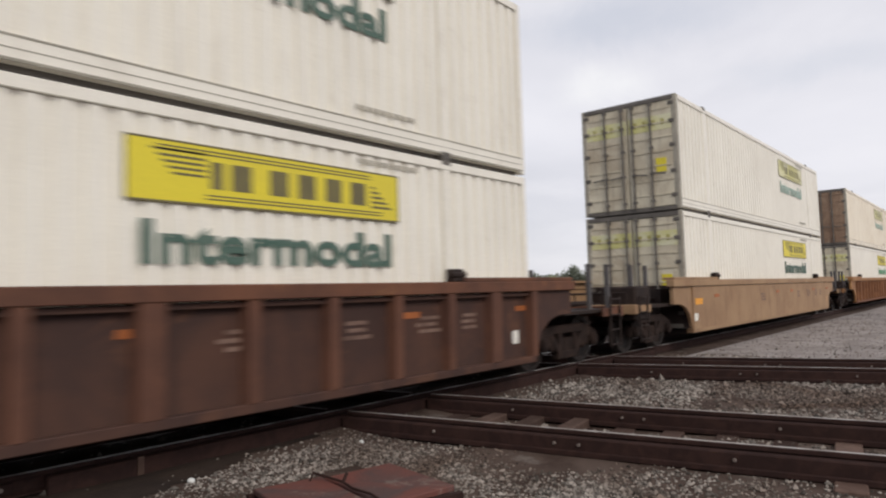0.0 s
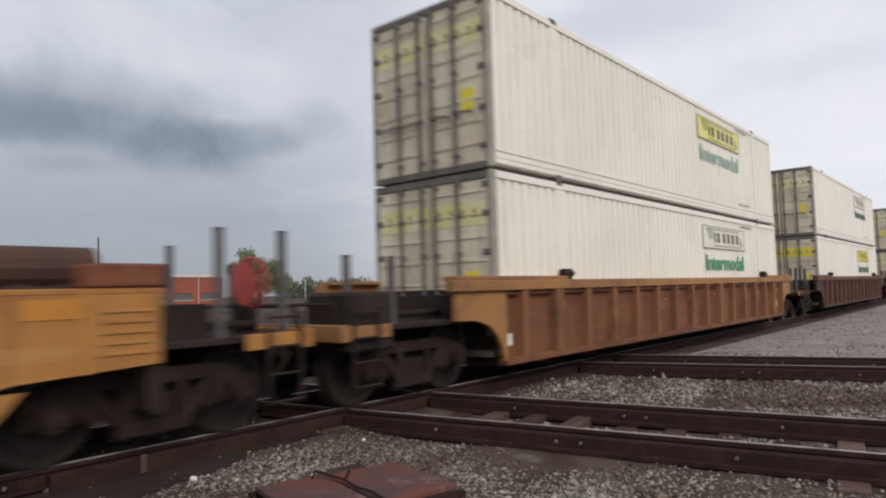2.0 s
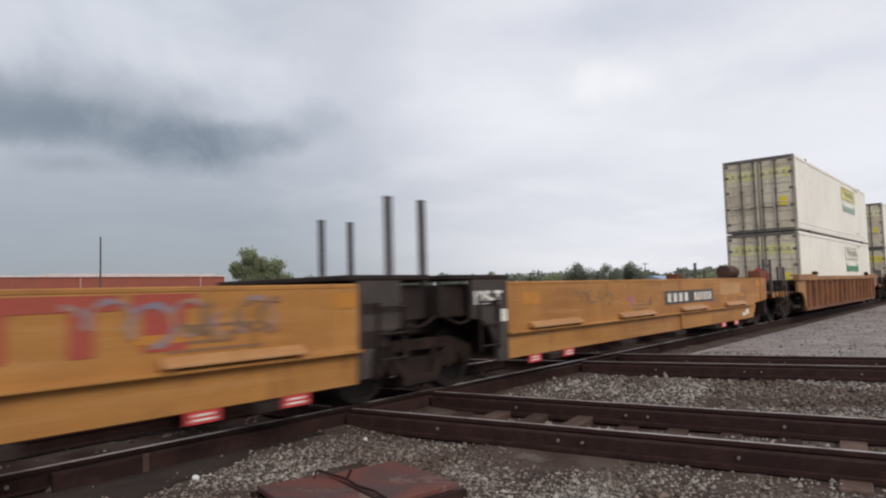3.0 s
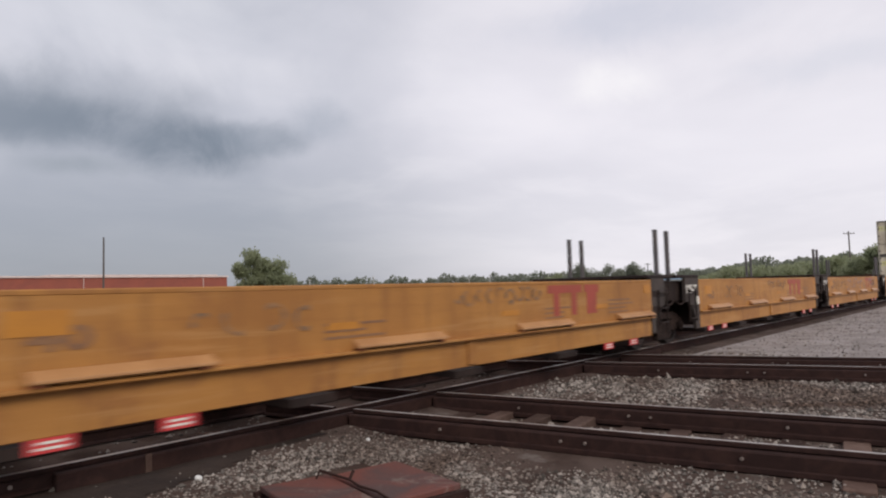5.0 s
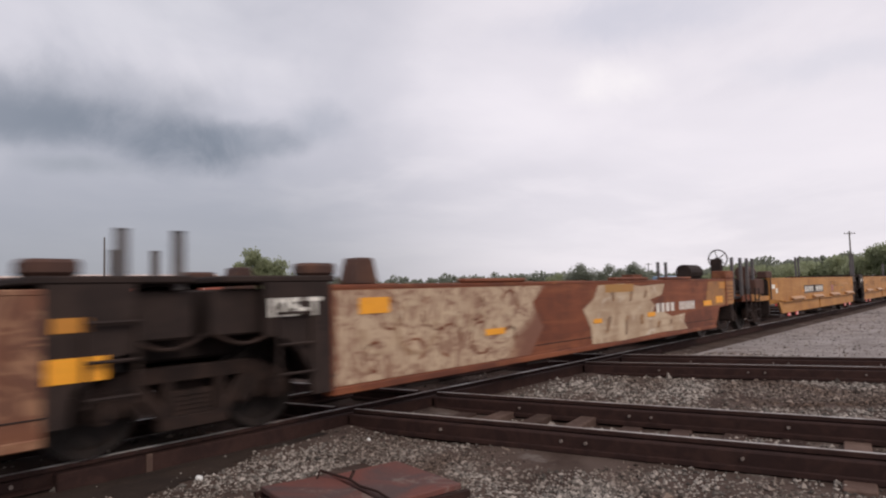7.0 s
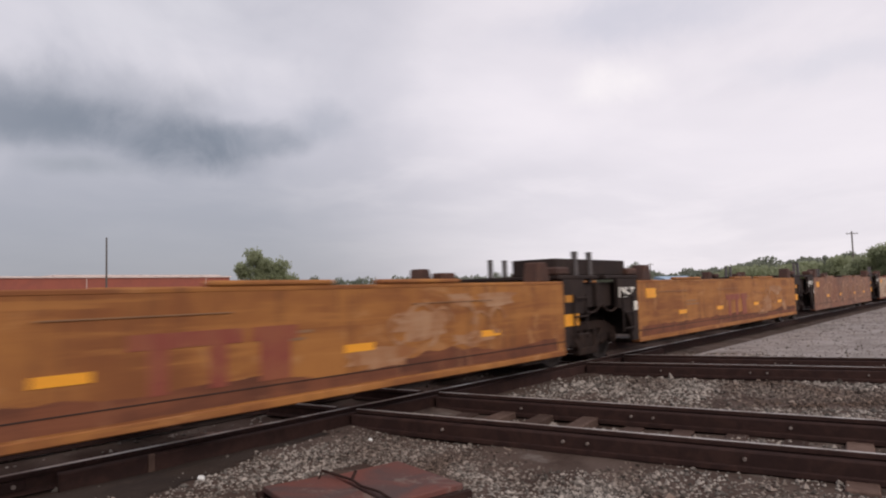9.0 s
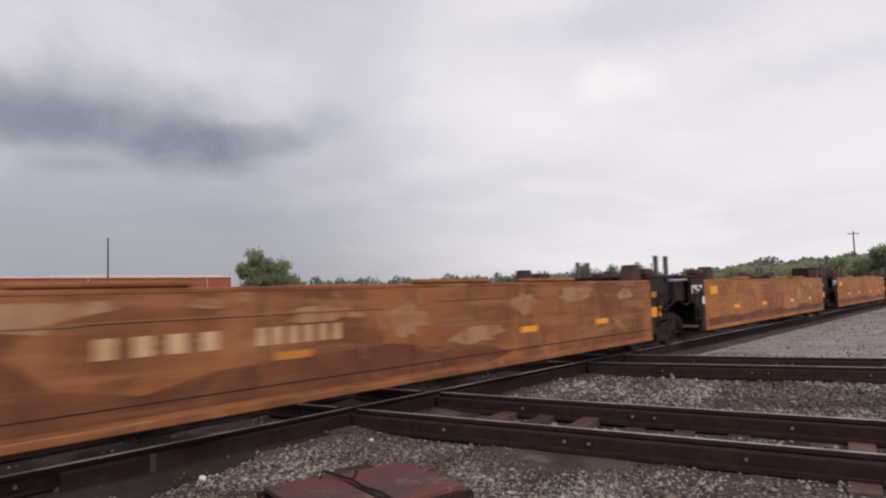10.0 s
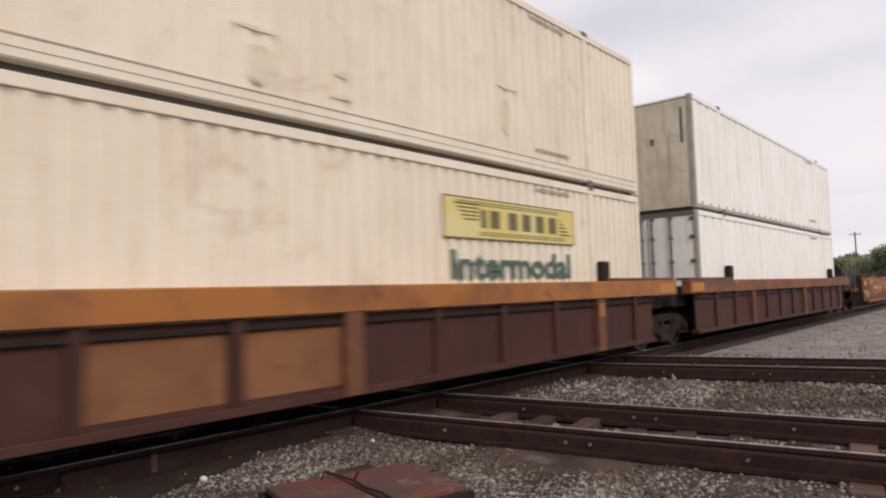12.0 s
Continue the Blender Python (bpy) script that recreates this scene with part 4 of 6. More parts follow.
                    part("end_strap", Solid().box(*span(half - 0.68, half - 0.60), min(s * 1.44, s * 1.47), max(s * 1.44, s * 1.47), 0.82, 1.50), paint, car, bevel=0.006)
                else:
                    part("side_sill", Solid().box(*span(half - 0.2, half + 1.35), min(s * 1.34, s * 1.41), max(s * 1.34, s * 1.41), 0.84, 0.985), paint, car, bevel=0.01)
                    part("valve_box", Solid().box(*span(half + 0.06, half + 0.95), min(s * 0.85, s * 1.30), max(s * 0.85, s * 1.30), 1.03, 1.50), RUST, car, "rust-brown valve box on the end deck", bevel=0.03)
                    part("end_strap", Solid().box(*span(half - 0.10, half - 0.02), min(s * 1.44, s * 1.47), max(s * 1.44, s * 1.47), 0.86, 1.54), RUST, car, bevel=0.006)
                    face(0.22, 0.58, 1.19, 1.32, "placard", STENCIL, "small white placard")
                    face(0.65, 0.86, 1.05, 1.20, "placard", STENCIL, "small white placard")
    return car


YS = -1.4412      # outer face of an empty unit's side, in its own space


def mark_plate(car, x0, x1, z0, z1, dark=True, ink=STENCIL):
    """Owner's mark and number: a dark board with plain pale bars."""
    if dark:
        part("mark_board", Solid().box(x0, x1, YS - 0.004, YS, z0, z1), PLATE_DARK, car, "dark board with pale bars")
    m = (z1 - z0) * 0.18
    y = YS - 0.0045
    w = x1 - x0
    pieces("mark_bar", bar_boxes([(.7, .6), (.7, .55), (.7, .6), (.7, .4)], x0 + w * 0.05, x0 + w * 0.47, y, z0 + m, z1 - m), ink, car, "pale bar in place of a letter")
    pieces("number_bar", bar_boxes([(.6, .5)] * 6, x0 + w * 0.58, x0 + w * 0.98, y, z0 + m, z1 - m), ink, car, "pale bar in place of a figure")


def logo_bars(car, x0, x1, z0, z1, material):
    w, t = (x1 - x0), (z1 - z0)
    s = Solid().box(x0, x0 + w * 0.62, YS - 0.005, YS, z1 - t * 0.26, z1)
    s.box(x0 + w * 0.10, x0 + w * 0.20, YS - 0.005, YS, z0, z1 - t * 0.26).box(x0 + w * 0.42, x0 + w * 0.52, YS - 0.005, YS, z0, z1 - t * 0.26)
    s.box(x0 + w * 0.72, x0 + w * 0.92, YS - 0.005, YS, z0, z1 - t * 0.26).box(x0 + w * 0.67, x0 + w * 0.97, YS - 0.005, YS, z1 - t * 0.26, z1)
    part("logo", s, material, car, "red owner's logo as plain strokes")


def scrawl(car, x0, x1, z0, z1, n, material, seed, thick=0.03, name="graffiti", lift=0.0):
    """Loose spray-can strokes lying on the side."""
    rnd = random.Random(seed)
    for i in range(n):
        s = Solid()
        cx = x0 + (x1 - x0) * (i + 0.5) / n
        r = (z1 - z0) * rnd.uniform(0.25, 0.5)
        a, turn = rnd.uniform(0, 6.28), rnd.choice((-1, 1)) * rnd.uniform(2.2, 5.5)
        cz = (z0 + z1) / 2 + rnd.uniform(-0.1, 0.1) * (z1 - z0)
        pts = [(cx + r * 1.1 * math.cos(a + turn * k / 9), cz + r * math.sin(a + turn * k / 9)) for k in range(10)]
        s.ribbon(pts, thick * rnd.uniform(1.2, 2.4), YS - 0.005 - 0.0004 * i - lift, YS - 0.001 - lift)
        part(name, s, material, car, "spray-painted stroke")


def worn_blotches(car, x0, x1, z0, z1, n, seed):
    """Ragged patches where the paint has bleached, lying on the side."""
    rnd = random.Random(seed)
    for i in range(n):
        cx, cz = x0 + (x1 - x0) * (i + rnd.uniform(0.2, 0.8)) / n, rnd.uniform(z0, z1)
        w, t, lean = rnd.uniform(0.25, 0.75), rnd.uniform(0.08, 0.26), rnd.uniform(-0.5, 0.9)
        edge = []
        for k in range(18):
            a, q = k * math.tau / 18, rnd.uniform(0.55, 1.1)
            ez = min(z1, max(z0, cz + t * q * math.sin(a)))
            edge.append((cx + w * q * math.cos(a) + lean * (ez - cz), ez))
        part("worn_patch", Solid().slab(edge, YS - 0.0035 - 0.0001 * i, YS - 0.001), WEAR, car, "bleached patch of worn paint")


def stencil_rows(car, x, z, w, rows, material, seed):
    rnd = random.Random(seed)
    pieces("stencil", [(x, x + w * rnd.uniform(0.6, 1.0), YS - 0.003, YS, z + r * 0.075, z + r * 0.075 + 0.03) for r in range(rows)], material, car, "row of unreadable stencil")


# ---------------------------------------------------------------- containers
ZF, BOX_H, BOX_W = 0.365, 2.907, 2.575


def ridged(length, z0, z1, y, s, pitch, depth, x_from, x_to, cut=(0.26, 0.50, 0.76)):
    """A corrugated side wall with real folds, 4 cm thick."""
    so = Solid()
    pts, x = [], x_from
    while x < x_to - 1e-6:
        w = min(pitch, x_to - x)
        pts += [(x, 0), (x + w * cut[0], 0), (x + w * cut[1], depth), (x + w * cut[2], depth)]
        x += pitch
    pts.append((x_to, 0))
    n = len(pts)
    v = [(px, s * (y - d), z0) for px, d in pts] + [(px, s * (y - d), z1) for px, d in pts]
    f = [(i, i + 1, n + i + 1, n + i) for i in range(n - 1)]
    so.take(v, f)
    so.take([(x_from, s * (y - 0.07), z0), (x_to, s * (y - 0.07), z0), (x_to, s * (y - 0.07), z1), (x_from, s * (y - 0.07), z1)], [(0, 1, 2, 3)])
    return so


def container(rear, level, length, paint, label, pitch=0.25, depth=0.04, sign=None, text=None, sign_at=3.0, doors="battens", plain_front=False, seed=0, band=None, brow=0.30, drop=0.0, door_paint=DOOR, cut=(0.60, 0.67, 0.93), plain_panels=False):
    """A freight container; rear is the place of its door end along the train, level 0 or 1."""
    z = ZF + level * BOX_H
    place = rear + length / 2
    box = thing("freight_container", label, "container", "containers on the train", at=pose(place, YC, z))
    MOVING.append((box, place, z))
    rnd = random.Random(seed)
    a, w, t = length / 2, BOX_W / 2, BOX_H
    in40 = 2.0
    for s in (-1, 1):
        def yy(p, q):
            return (min(s * p, s * q), max(s * p, s * q))
        part("side_wall", ridged(length, brow, t - 0.12, w - 0.012, s, pitch, depth, -a + 0.1, a - 0.1, cut), paint, box)
        if plain_panels:
            inner = w - 0.012 - depth
            xs, x = [], -a + 0.1
            while x < a - 0.2:
                xs.append((x + pitch * 0.81, x + pitch * 0.905))
                x += pitch
            pieces("panel_seam", [(p, q, *yy(inner - 0.005, inner + 0.006), brow + 0.002, t - 0.137) for p, q in xs if q < a - 0.12], PANEL_SEAM, box, "grey sealed joint between two panels")
        br = Solid().box(-a, a, *yy(w - 0.14, w), 0.08, brow)
        part("bottom_rail", br, paint, box, bevel=0.006)
        part("rail_edge", Solid().box(-a + 0.05, a - 0.05, *yy(w, w + 0.004), brow - 0.016, brow + 0.004), GREYLINE if brow > 0.2 else SEAM, box)
        part("bottom_edge", Solid().box(-a + 0.05, a - 0.05, *yy(w, w + 0.005), 0.085, 0.11), GREYLINE, box)
        if brow > 0.2:
            part("rail_edge", Solid().box(-a + 0.05, a - 0.05, *yy(w, w + 0.003), 0.185, 0.195), GREYLINE, box)
        part("top_rail", Solid().box(-a, a, *yy(w - 0.10, w), t - 0.13, t - 0.01), paint, box, bevel=0.008)
        part("rail_edge", Solid().box(-a + 0.05, a - 0.05, *yy(w, w + 0.003), t - 0.135, t - 0.125), GREYLINE, box)
        for x in (-a + in40, a - in40):
            part("stacking_post", Solid().box(x - 0.09, x + 0.09, *yy(w - 0.06, w + 0.003), 0.05, t - 0.01), paint, box, bevel=0.006)
            for zz in (0.0, t - 0.07):
                part("corner_casting", Solid().box(x - 0.10, x + 0.10, *yy(w - 0.16, w + 0.006), zz, zz + (0.13 if zz == 0 else 0.10)), SEAM, box, bevel=0.01)
        for x in (-a + 0.045, a - 0.045):
            part("corner_post", Solid().box(x - 0.06, x + 0.06, *yy(w - 0.12, w + 0.004), 0.04, t - 0.005), paint if x > 0 else GREYLINE, box, bevel=0.012)
    part("roof", Solid().box(-a + 0.02, a - 0.02, -w + 0.02, w - 0.02, t - 0.06, t - 0.02), paint, box)
    part("floor_frame", Solid().box(-a + 0.1, a - 0.1, -w + 0.1, w - 0.1, 0.03, 0.14), SEAM, box)
    part("front_wall", ridged_end(a, w, t, paint, 0.03), paint, box)
    # door end
    dx = -a
    if plain_front:
        part("rear_wall", Solid().box(dx, dx + 0.05, -w + 0.1, w - 0.1, 0.08, t - 0.1), DOOR, box, bevel=0.006)
        part("vent", Solid().box(dx - 0.02, dx, -0.30, -0.20, 1.75, 1.90), SEAM, box)
        part("stencil", Solid().box(dx - 0.005, dx, -1.05, -0.98, 1.7, 2.6), SEAM, box, "dark upright row of unreadable characters")
    else:
        for s in (-1, 1):
            d = part("door", Solid().box(dx, dx + 0.06, min(s * 0.012, s * (w - 0.11)), max(s * 0.012, s * (w - 0.11)), 0.14, t - 0.13), door_paint if doors == "battens" else WHITE, box, bevel=0.008)
            if doors == "battens":
                pieces("batten", [(dx - 0.018, dx, min(s * 0.10, s * (w - 0.16)), max(s * 0.10, s * (w - 0.16)), 0.42 + k * 0.36, 0.45 + k * 0.36) for k in range(7)], door_paint, d)
            for y in (0.14, 0.62):
                r = Solid().rod((dx - 0.05, s * y, 0.10), (dx - 0.05, s * y, t - 0.10), 0.028, 8)
                for zz in (0.25, 0.95, 1.6, 2.2, 2.7):
                    r.box(dx - 0.06, dx, s * y - 0.05, s * y + 0.05, zz, zz + 0.06)
                r.bar((dx - 0.075, s * y, 0.98), (dx - 0.075, s * y + s * 0.36, 0.94), 0.04, 0.02, side=(1, 0, 0))
                part("lock_rod", r, SEAM, d)
            for zz in (0.35, 0.95, 1.6, 2.2, 2.65):
                part("hinge", Solid().box(dx - 0.03, dx + 0.03, min(s * (w - 0.20), s * (w - 0.06)), max(s * (w - 0.20), s * (w - 0.06)), zz, zz + 0.09), SEAM, d, bevel=0.008)
            if band:
                bb = part("door_band", Solid().box(dx - 0.006, dx, min(s * 0.03, s * (w - 0.14)), max(s * 0.03, s * (w - 0.14)), 2.06, 2.44), band, d, "yellow brand band as plain bars")
                for k in range(4):
                    y0 = s * (0.16 + k * 0.24)
                    pieces("brand_bar", [(dx - 0.009, dx - 0.006, min(y0, y0 + s * 0.09), max(y0, y0 + s * 0.09), 2.19, 2.33)], FAINT, d)
            if band and s < 0:
                part("warning_sticker", Solid().box(dx - 0.012, dx, -0.98, -0.72, 1.0, 1.35), SIGN, d, "small yellow warning sticker")
        part("door_header", Solid().box(dx - 0.02, dx + 0.06, -w + 0.08, w - 0.08, t - 0.12, t - 0.01), SEAM, box)
        part("door_sill", Solid().box(dx - 0.03, dx + 0.06, -w + 0.08, w - 0.08, 0.03, 0.13), SEAM, box)
    # signs on both sides of the leading end
    y = -w - 0.004
    if sign:
        x1 = a - sign_at
        x0 = x1 - 3.5
        hi = BOX_H - 0.34 - drop
        lo = hi - 0.60
        sg = part("sign", Solid().box(x0, x1, y - 0.004, y, lo, hi), sign, box, "yellow brand panel with plain dark bars" if sign is SIGN else "faded brand panel with plain bars")
        e = Solid().box(x0, x1, y - 0.007, y - 0.004, hi - 0.02, hi).box(x0, x1, y - 0.007, y - 0.004, lo, lo + 0.02)
        e.box(x0, x0 + 0.02, y - 0.007, y - 0.004, lo + 0.02, hi - 0.02).box(x1 - 0.02, x1, y - 0.007, y - 0.004, lo + 0.02, hi - 0.02)
        part("sign_border", e, INK, sg)
        pieces("brand_bar", bar_boxes([(.45, .3), (.8, .75), (.8, .45), (.8, .5), (.8, .48), (.8, .1)], x0 + 0.85, x1 - 0.55, y - 0.004, lo + 0.17, hi - 0.16, 0.003), INK, sg)
        fine = Solid()
        for k in range(5):
            fine.box(x0 + 0.25 + 0.05 * k, x0 + 0.80, y - 0.0065, y - 0.004, hi - 0.11 - k * 0.055, hi - 0.085 - k * 0.055)
            fine.box(x1 - 0.48, x1 - 0.42 + 0.07 * k, y - 0.0065, y - 0.004, hi - 0.21 - k * 0.06, hi - 0.18 - k * 0.06)
        for k in range(2):
            fine.box(x0 + 0.3, x1 - 0.5, y - 0.0065, y - 0.004, hi - 0.07 - k * 0.035, hi - 0.055 - k * 0.035)
            fine.box(x0 + 0.8, x1 - 0.3, y - 0.0065, y - 0.004, lo + 0.06 + k * 0.035, lo + 0.075 + k * 0.035)
        tagged(part("fine_print", fine, INK, sg), kind="stuff")
    if text:
        x1 = a - sign_at - 0.15
        words("Intermodal", x1 - 3.2, x1, y + 0.001, BOX_H - 1.52 - drop, BOX_H - 1.10 - drop, "lettering", text, box, "green word on the side")
    if plain_front:
        pieces("red_reflector", [(-a + 0.38 + c * 0.598, -a + 0.50 + c * 0.598, y - 0.004, y, 0.17, 0.22) for c in range(25)], CHIME, box)
    for k in range(2):
        x = a - in40 - 0.35 - rnd.uniform(0, 0.2)
        pieces("code_bar", [(x - 1.3 + c * 0.12, x - 1.22 + c * 0.12, y - 0.002, y, (BOX_H - 0.25 if k else 0.42), (BOX_H - 0.19 if k else 0.48)) for c in range(9)], GREYLINE, box, "grey bar in place of a figure")
    return box


def ridged_end(a, w, t, paint, depth):
    so = Solid()
    n = 9
    for k in range(n):
        y0 = -w + 0.12 + k * (2 * w - 0.24) / n
        y1 = y0 + (2 * w - 0.24) / n
        so.box(a - 0.05, a - (0.0 if k % 2 == 0 else depth), y0, y1, 0.1, t - 0.1)
    return so


# ---------------------------------------------------------------- ground, tracks
def height(x, y):
    """Level of the gravel under the rails' top."""
    near = math.exp(-((x - 7) ** 2 + (y - 4) ** 2) / 900)
    h = -0.245 + 0.028 * near * noise.noise((x * 0.9, y * 0.9, 3.1)) + 0.012 * near * noise.noise((x * 3.1, y * 3.1, 7.7))
    if 9.2 > y > 5.6:
        h += 0.05 * min(1, (y - 5.6) / 0.5)
    if x > 16.4 - 0.29 * y and y < 5.6:
        h -= 0.05
    return h


def spread_axis(lo, hi, step, far):
    xs = list(np.arange(lo, hi + 1e-6, step))
    d, out = step, []
    x = hi
    while x < far:
        d *= 1.45
        x += d
        out.append(x)
    x, d, pre = lo, step, []
    while x > -far:
        d *= 1.45
        x -= d
        pre.append(x)
    return pre[::-1] + xs + out


def make_ground():
    xs, ys = spread_axis(0.0, 18.0, 0.12, 3500), spread_axis(-0.5, 10.0, 0.12, 3500)
    v = [(x, y, height(x, y)) for y in ys for x in xs]
    n = len(xs)
    f = [(j * n + i, j * n + i + 1, (j + 1) * n + i + 1, (j + 1) * n + i) for j in range(len(ys) - 1) for i in range(n - 1)]
    me = bpy.data.meshes.new("ground")
    me.from_pydata(v, [], f)
    me.materials.append(GRAVEL)
    me.shade_smooth()
    return tagged(new("ground", me), "grey-brown gravel ground of a rail yard", "ground", kind="structure")


make_ground()


def make_lot():
    """A level lot of pale fine gravel beyond the second cross track."""
    xs = [0.0, 1.0, 2.5, 5.0, 9.0, 15.0, 25.0, 45.0, 90.0, 200.0]
    ys = [5.75 - 0.35 * k for k in range(20)] + [-2.0, -6.0, -14.0, -30.0, -60.0]
    v = [(15.35 - 0.29 * y + x + (0.35 * noise.noise((0.3, y * 0.8, 5.0)) if x < 1 else 0), y, -0.209 + 0.006 * noise.noise((x * 0.7, y * 0.7, 2.0)) - (0.03 if i == 0 else 0)) for y in ys for i, x in enumerate(xs)]
    n = len(xs)
    f = [(j * n + i, (j + 1) * n + i, (j + 1) * n + i + 1, j * n + i + 1) for j in range(len(ys) - 1) for i in range(n - 1)]
    me = bpy.data.meshes.new("gravel_lot")
    me.from_pydata(v, [], f)
    me.materials.append(LOT)
    tagged(new("gravel_lot", me), "pale grey fine gravel lot beside the tracks", "gravel lot", kind="structure")


make_lot()

# the crossing tracks: a point on each left rail at y = 0, and the slant of x with y
CROSS = ((6.60, -0.165, 1.55), (13.20, -0.290, 1.545))
RAIL_OUT = [(-0.075, -0.172), (0.075, -0.172), (0.075, -0.160), (0.016, -0.140), (0.010, -0.05), (0.036, -0.038), (0.036, -0.006), (0.028, 0.0), (-0.028, 0.0), (-0.036, -0.006), (-0.036, -0.038), (-0.010, -0.05), (-0.016, -0.140), (-0.075, -0.160)]


def rail_piece(parent, p, q, name="rail", shine=RAIL_TOP, wide=0.036):
    """A rail from p to q on plan: rusty section, with a worn running face on top, its glint painted pale."""
    p, q = Vector((*p, 0)), Vector((*q, 0))
    d = (q - p).normalized()
    side = Vector((-d.y, d.x, 0))
    n = len(RAIL_OUT)
    s = Solid().take([p + side * a + Vector((0, 0, b)) for a, b in RAIL_OUT] + [q + side * a + Vector((0, 0, b)) for a, b in RAIL_OUT],
                     [tuple(range(n)), tuple(range(2 * n - 1, n - 1, -1))] + [(i, n + i, n + (i + 1) % n, (i + 1) % n) for i in range(n)])
    r = part(name, s, RAIL, parent)
    if shine:
        t = Solid().bar(p + Vector((0, 0, 0.0015)), q + Vector((0, 0, 0.0015)), wide, 0.003, side=(0, 0, 1))
        part("running_face", t, shine, r, "worn running face, glint put into its pale colour")
    return r


def joint_bar(parent, p, d, length, bolts):
    """A bolted splice bar along the web of a rail; p its middle, d the rail's way."""
    d = Vector((*d, 0)).normalized()
    side = Vector((-d.y, d.x, 0))
    for s in (-1, 1):
        o = Vector((*p, -0.095)) + side * 0.028 * s
        b = part("joint_bar", Solid().bar(o - d * length / 2, o + d * length / 2, 0.085, 0.03, side=side), RAIL, parent, bevel=0.006)
        bolt = Solid()
        for k in range(bolts):
            c = o + d * (k - (bolts - 1) / 2) * length / bolts
            bolt.rod(c, c + side * s * 0.035, 0.018, 8)
        part("bolt", bolt, TIE_PLATE, b)




def make_train_track():
    tr = thing("railway_track", "straight main track with rusty rails on gravel", "railway track", kind="structure")
    for y in (YC - 0.752, YC + 0.752):
        rail_piece(tr, (-60, y), (400, y), shine=GLINT_HEAD, wide=0.050)
    # guard rails through the crossing
    filler = Solid().box(2.2, 15.0, YC - 0.90, YC - 0.795, -0.24, -0.045)
    part("crossing_casting", filler, RAIL, tr, "dark cast block along the rail", bevel=0.012)
    part("joint_strap", Solid().box(2.96, 3.02, YC - 0.915, YC - 0.90, -0.22, -0.03), TIE, tr, "pale steel strap across the casting")
    for k in range(4):
        joint_bar(tr, (1.6 + k * 2.9, YC - 0.752), (1, 0), 0.75, 4)
    me = Solid().box(-0.115, 0.115, -1.05, 1.05, -0.38, -0.20).mesh("tie", TIE, 0.012)
    rnd = random.Random(5)
    for k in range(110):
        x = -8 + k * 0.56
        part("tie", me, TIE, tr, at=pose(x + rnd.uniform(-.03, .03), YC + rnd.uniform(-.04, .04), rnd.uniform(-.006, .004), 0, 0, rnd.uniform(-1.5, 1.5)))


def make_cross_track(x0, slant, gap, label, seed):
    tr = thing("railway_track", label, "railway track", kind="structure")
    way = Vector((slant, 1, 0)).normalized()
    rnd = random.Random(seed)
    for i, x in enumerate((x0, x0 + gap)):
        at = lambda y: (x + slant * y, y)
        near, far = YC - 0.752, YC + 0.752
        rail_piece(tr, at(-45), at(near - 0.16))
        rail_piece(tr, at(near + 0.17), at(far - 0.17))
        rail_piece(tr, at(far + 0.16), at(60))
        # heavy casting along the outer side of the running rail
        o0, o1 = Vector((x - 0.085 + slant * -3.0, -3.0, -0.135)), Vector((x - 0.085 + slant * (near - 0.18), near - 0.18, -0.135))
        part("crossing_casting", Solid().bar(o0, o1, 0.10, 0.17, side=(0, 0, 1)), RAIL, tr, "dark cast block along the rail", bevel=0.012)
        bolt = Solid().rod((0, 0, 0), (-0.022, 0, 0), 0.016, 8).mesh("bolt", TIE_PLATE)
        for y in (0.7, 1.9, 3.3, 3.55, 4.95):
            part("bolt", bolt, TIE_PLATE, tr, at=pose(x - 0.136 + slant * y, y, -0.115))
        for y in (0.9, 2.4, 3.9, 5.2):
            joint_bar(tr, at(y), (slant, 1), 0.8, 4)
        o0, o1 = Vector((*at(-2.0), -0.205)), Vector((*at(near - 0.2), -0.205))
        part("base_plate", Solid().bar(o0, o1, 0.30, 0.06, side=(0, 0, 1)), RAIL, tr, "long dark base plate under the rail", bevel=0.01)
    bare = Solid().box(-0.66, 0.66, -0.10, 0.10, -0.40, -0.162).mesh("tie", TIE, 0.012)
    sunk = Solid().box(-0.86, 0.86, -0.115, 0.115, -0.42, -0.225).mesh("tie", TIE_DARK, 0.012)
    long_tie = Solid().box(-1.18, 1.02, -0.12, 0.12, -0.40, -0.200).mesh("tie", TIE, 0.012)
    ang = math.degrees(math.atan2(-slant, 1))
    for k in range(40):
        y = -6.5 + k * 0.55
        if YC - 1.5 < y < YC + 1.5:
            continue
        cx = x0 + gap / 2 + slant * y
        # bare wood near the main track, the rest sunk in dirt but for a few
        me = bare if 3.7 < y < 5.3 else long_tie if k in (14, 7, 31) else sunk
        part("tie", me, TIE, tr, at=pose(cx + rnd.uniform(-.05, .05), y, rnd.uniform(-.012, .006), 0, 0, ang + rnd.uniform(-2.5, 2.5)))


make_train_track()
make_cross_track(*CROSS[0], "rusty cross track with guard rails over gravel", 3)
make_cross_track(*CROSS[1], "second rusty cross track farther along the gravel", 4)


def in_dark_ground(x, y):
    """Darker ground lies along the main track before the crossing."""
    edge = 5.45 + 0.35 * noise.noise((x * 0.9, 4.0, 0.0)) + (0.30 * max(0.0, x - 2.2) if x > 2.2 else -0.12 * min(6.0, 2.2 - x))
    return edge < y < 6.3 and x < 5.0


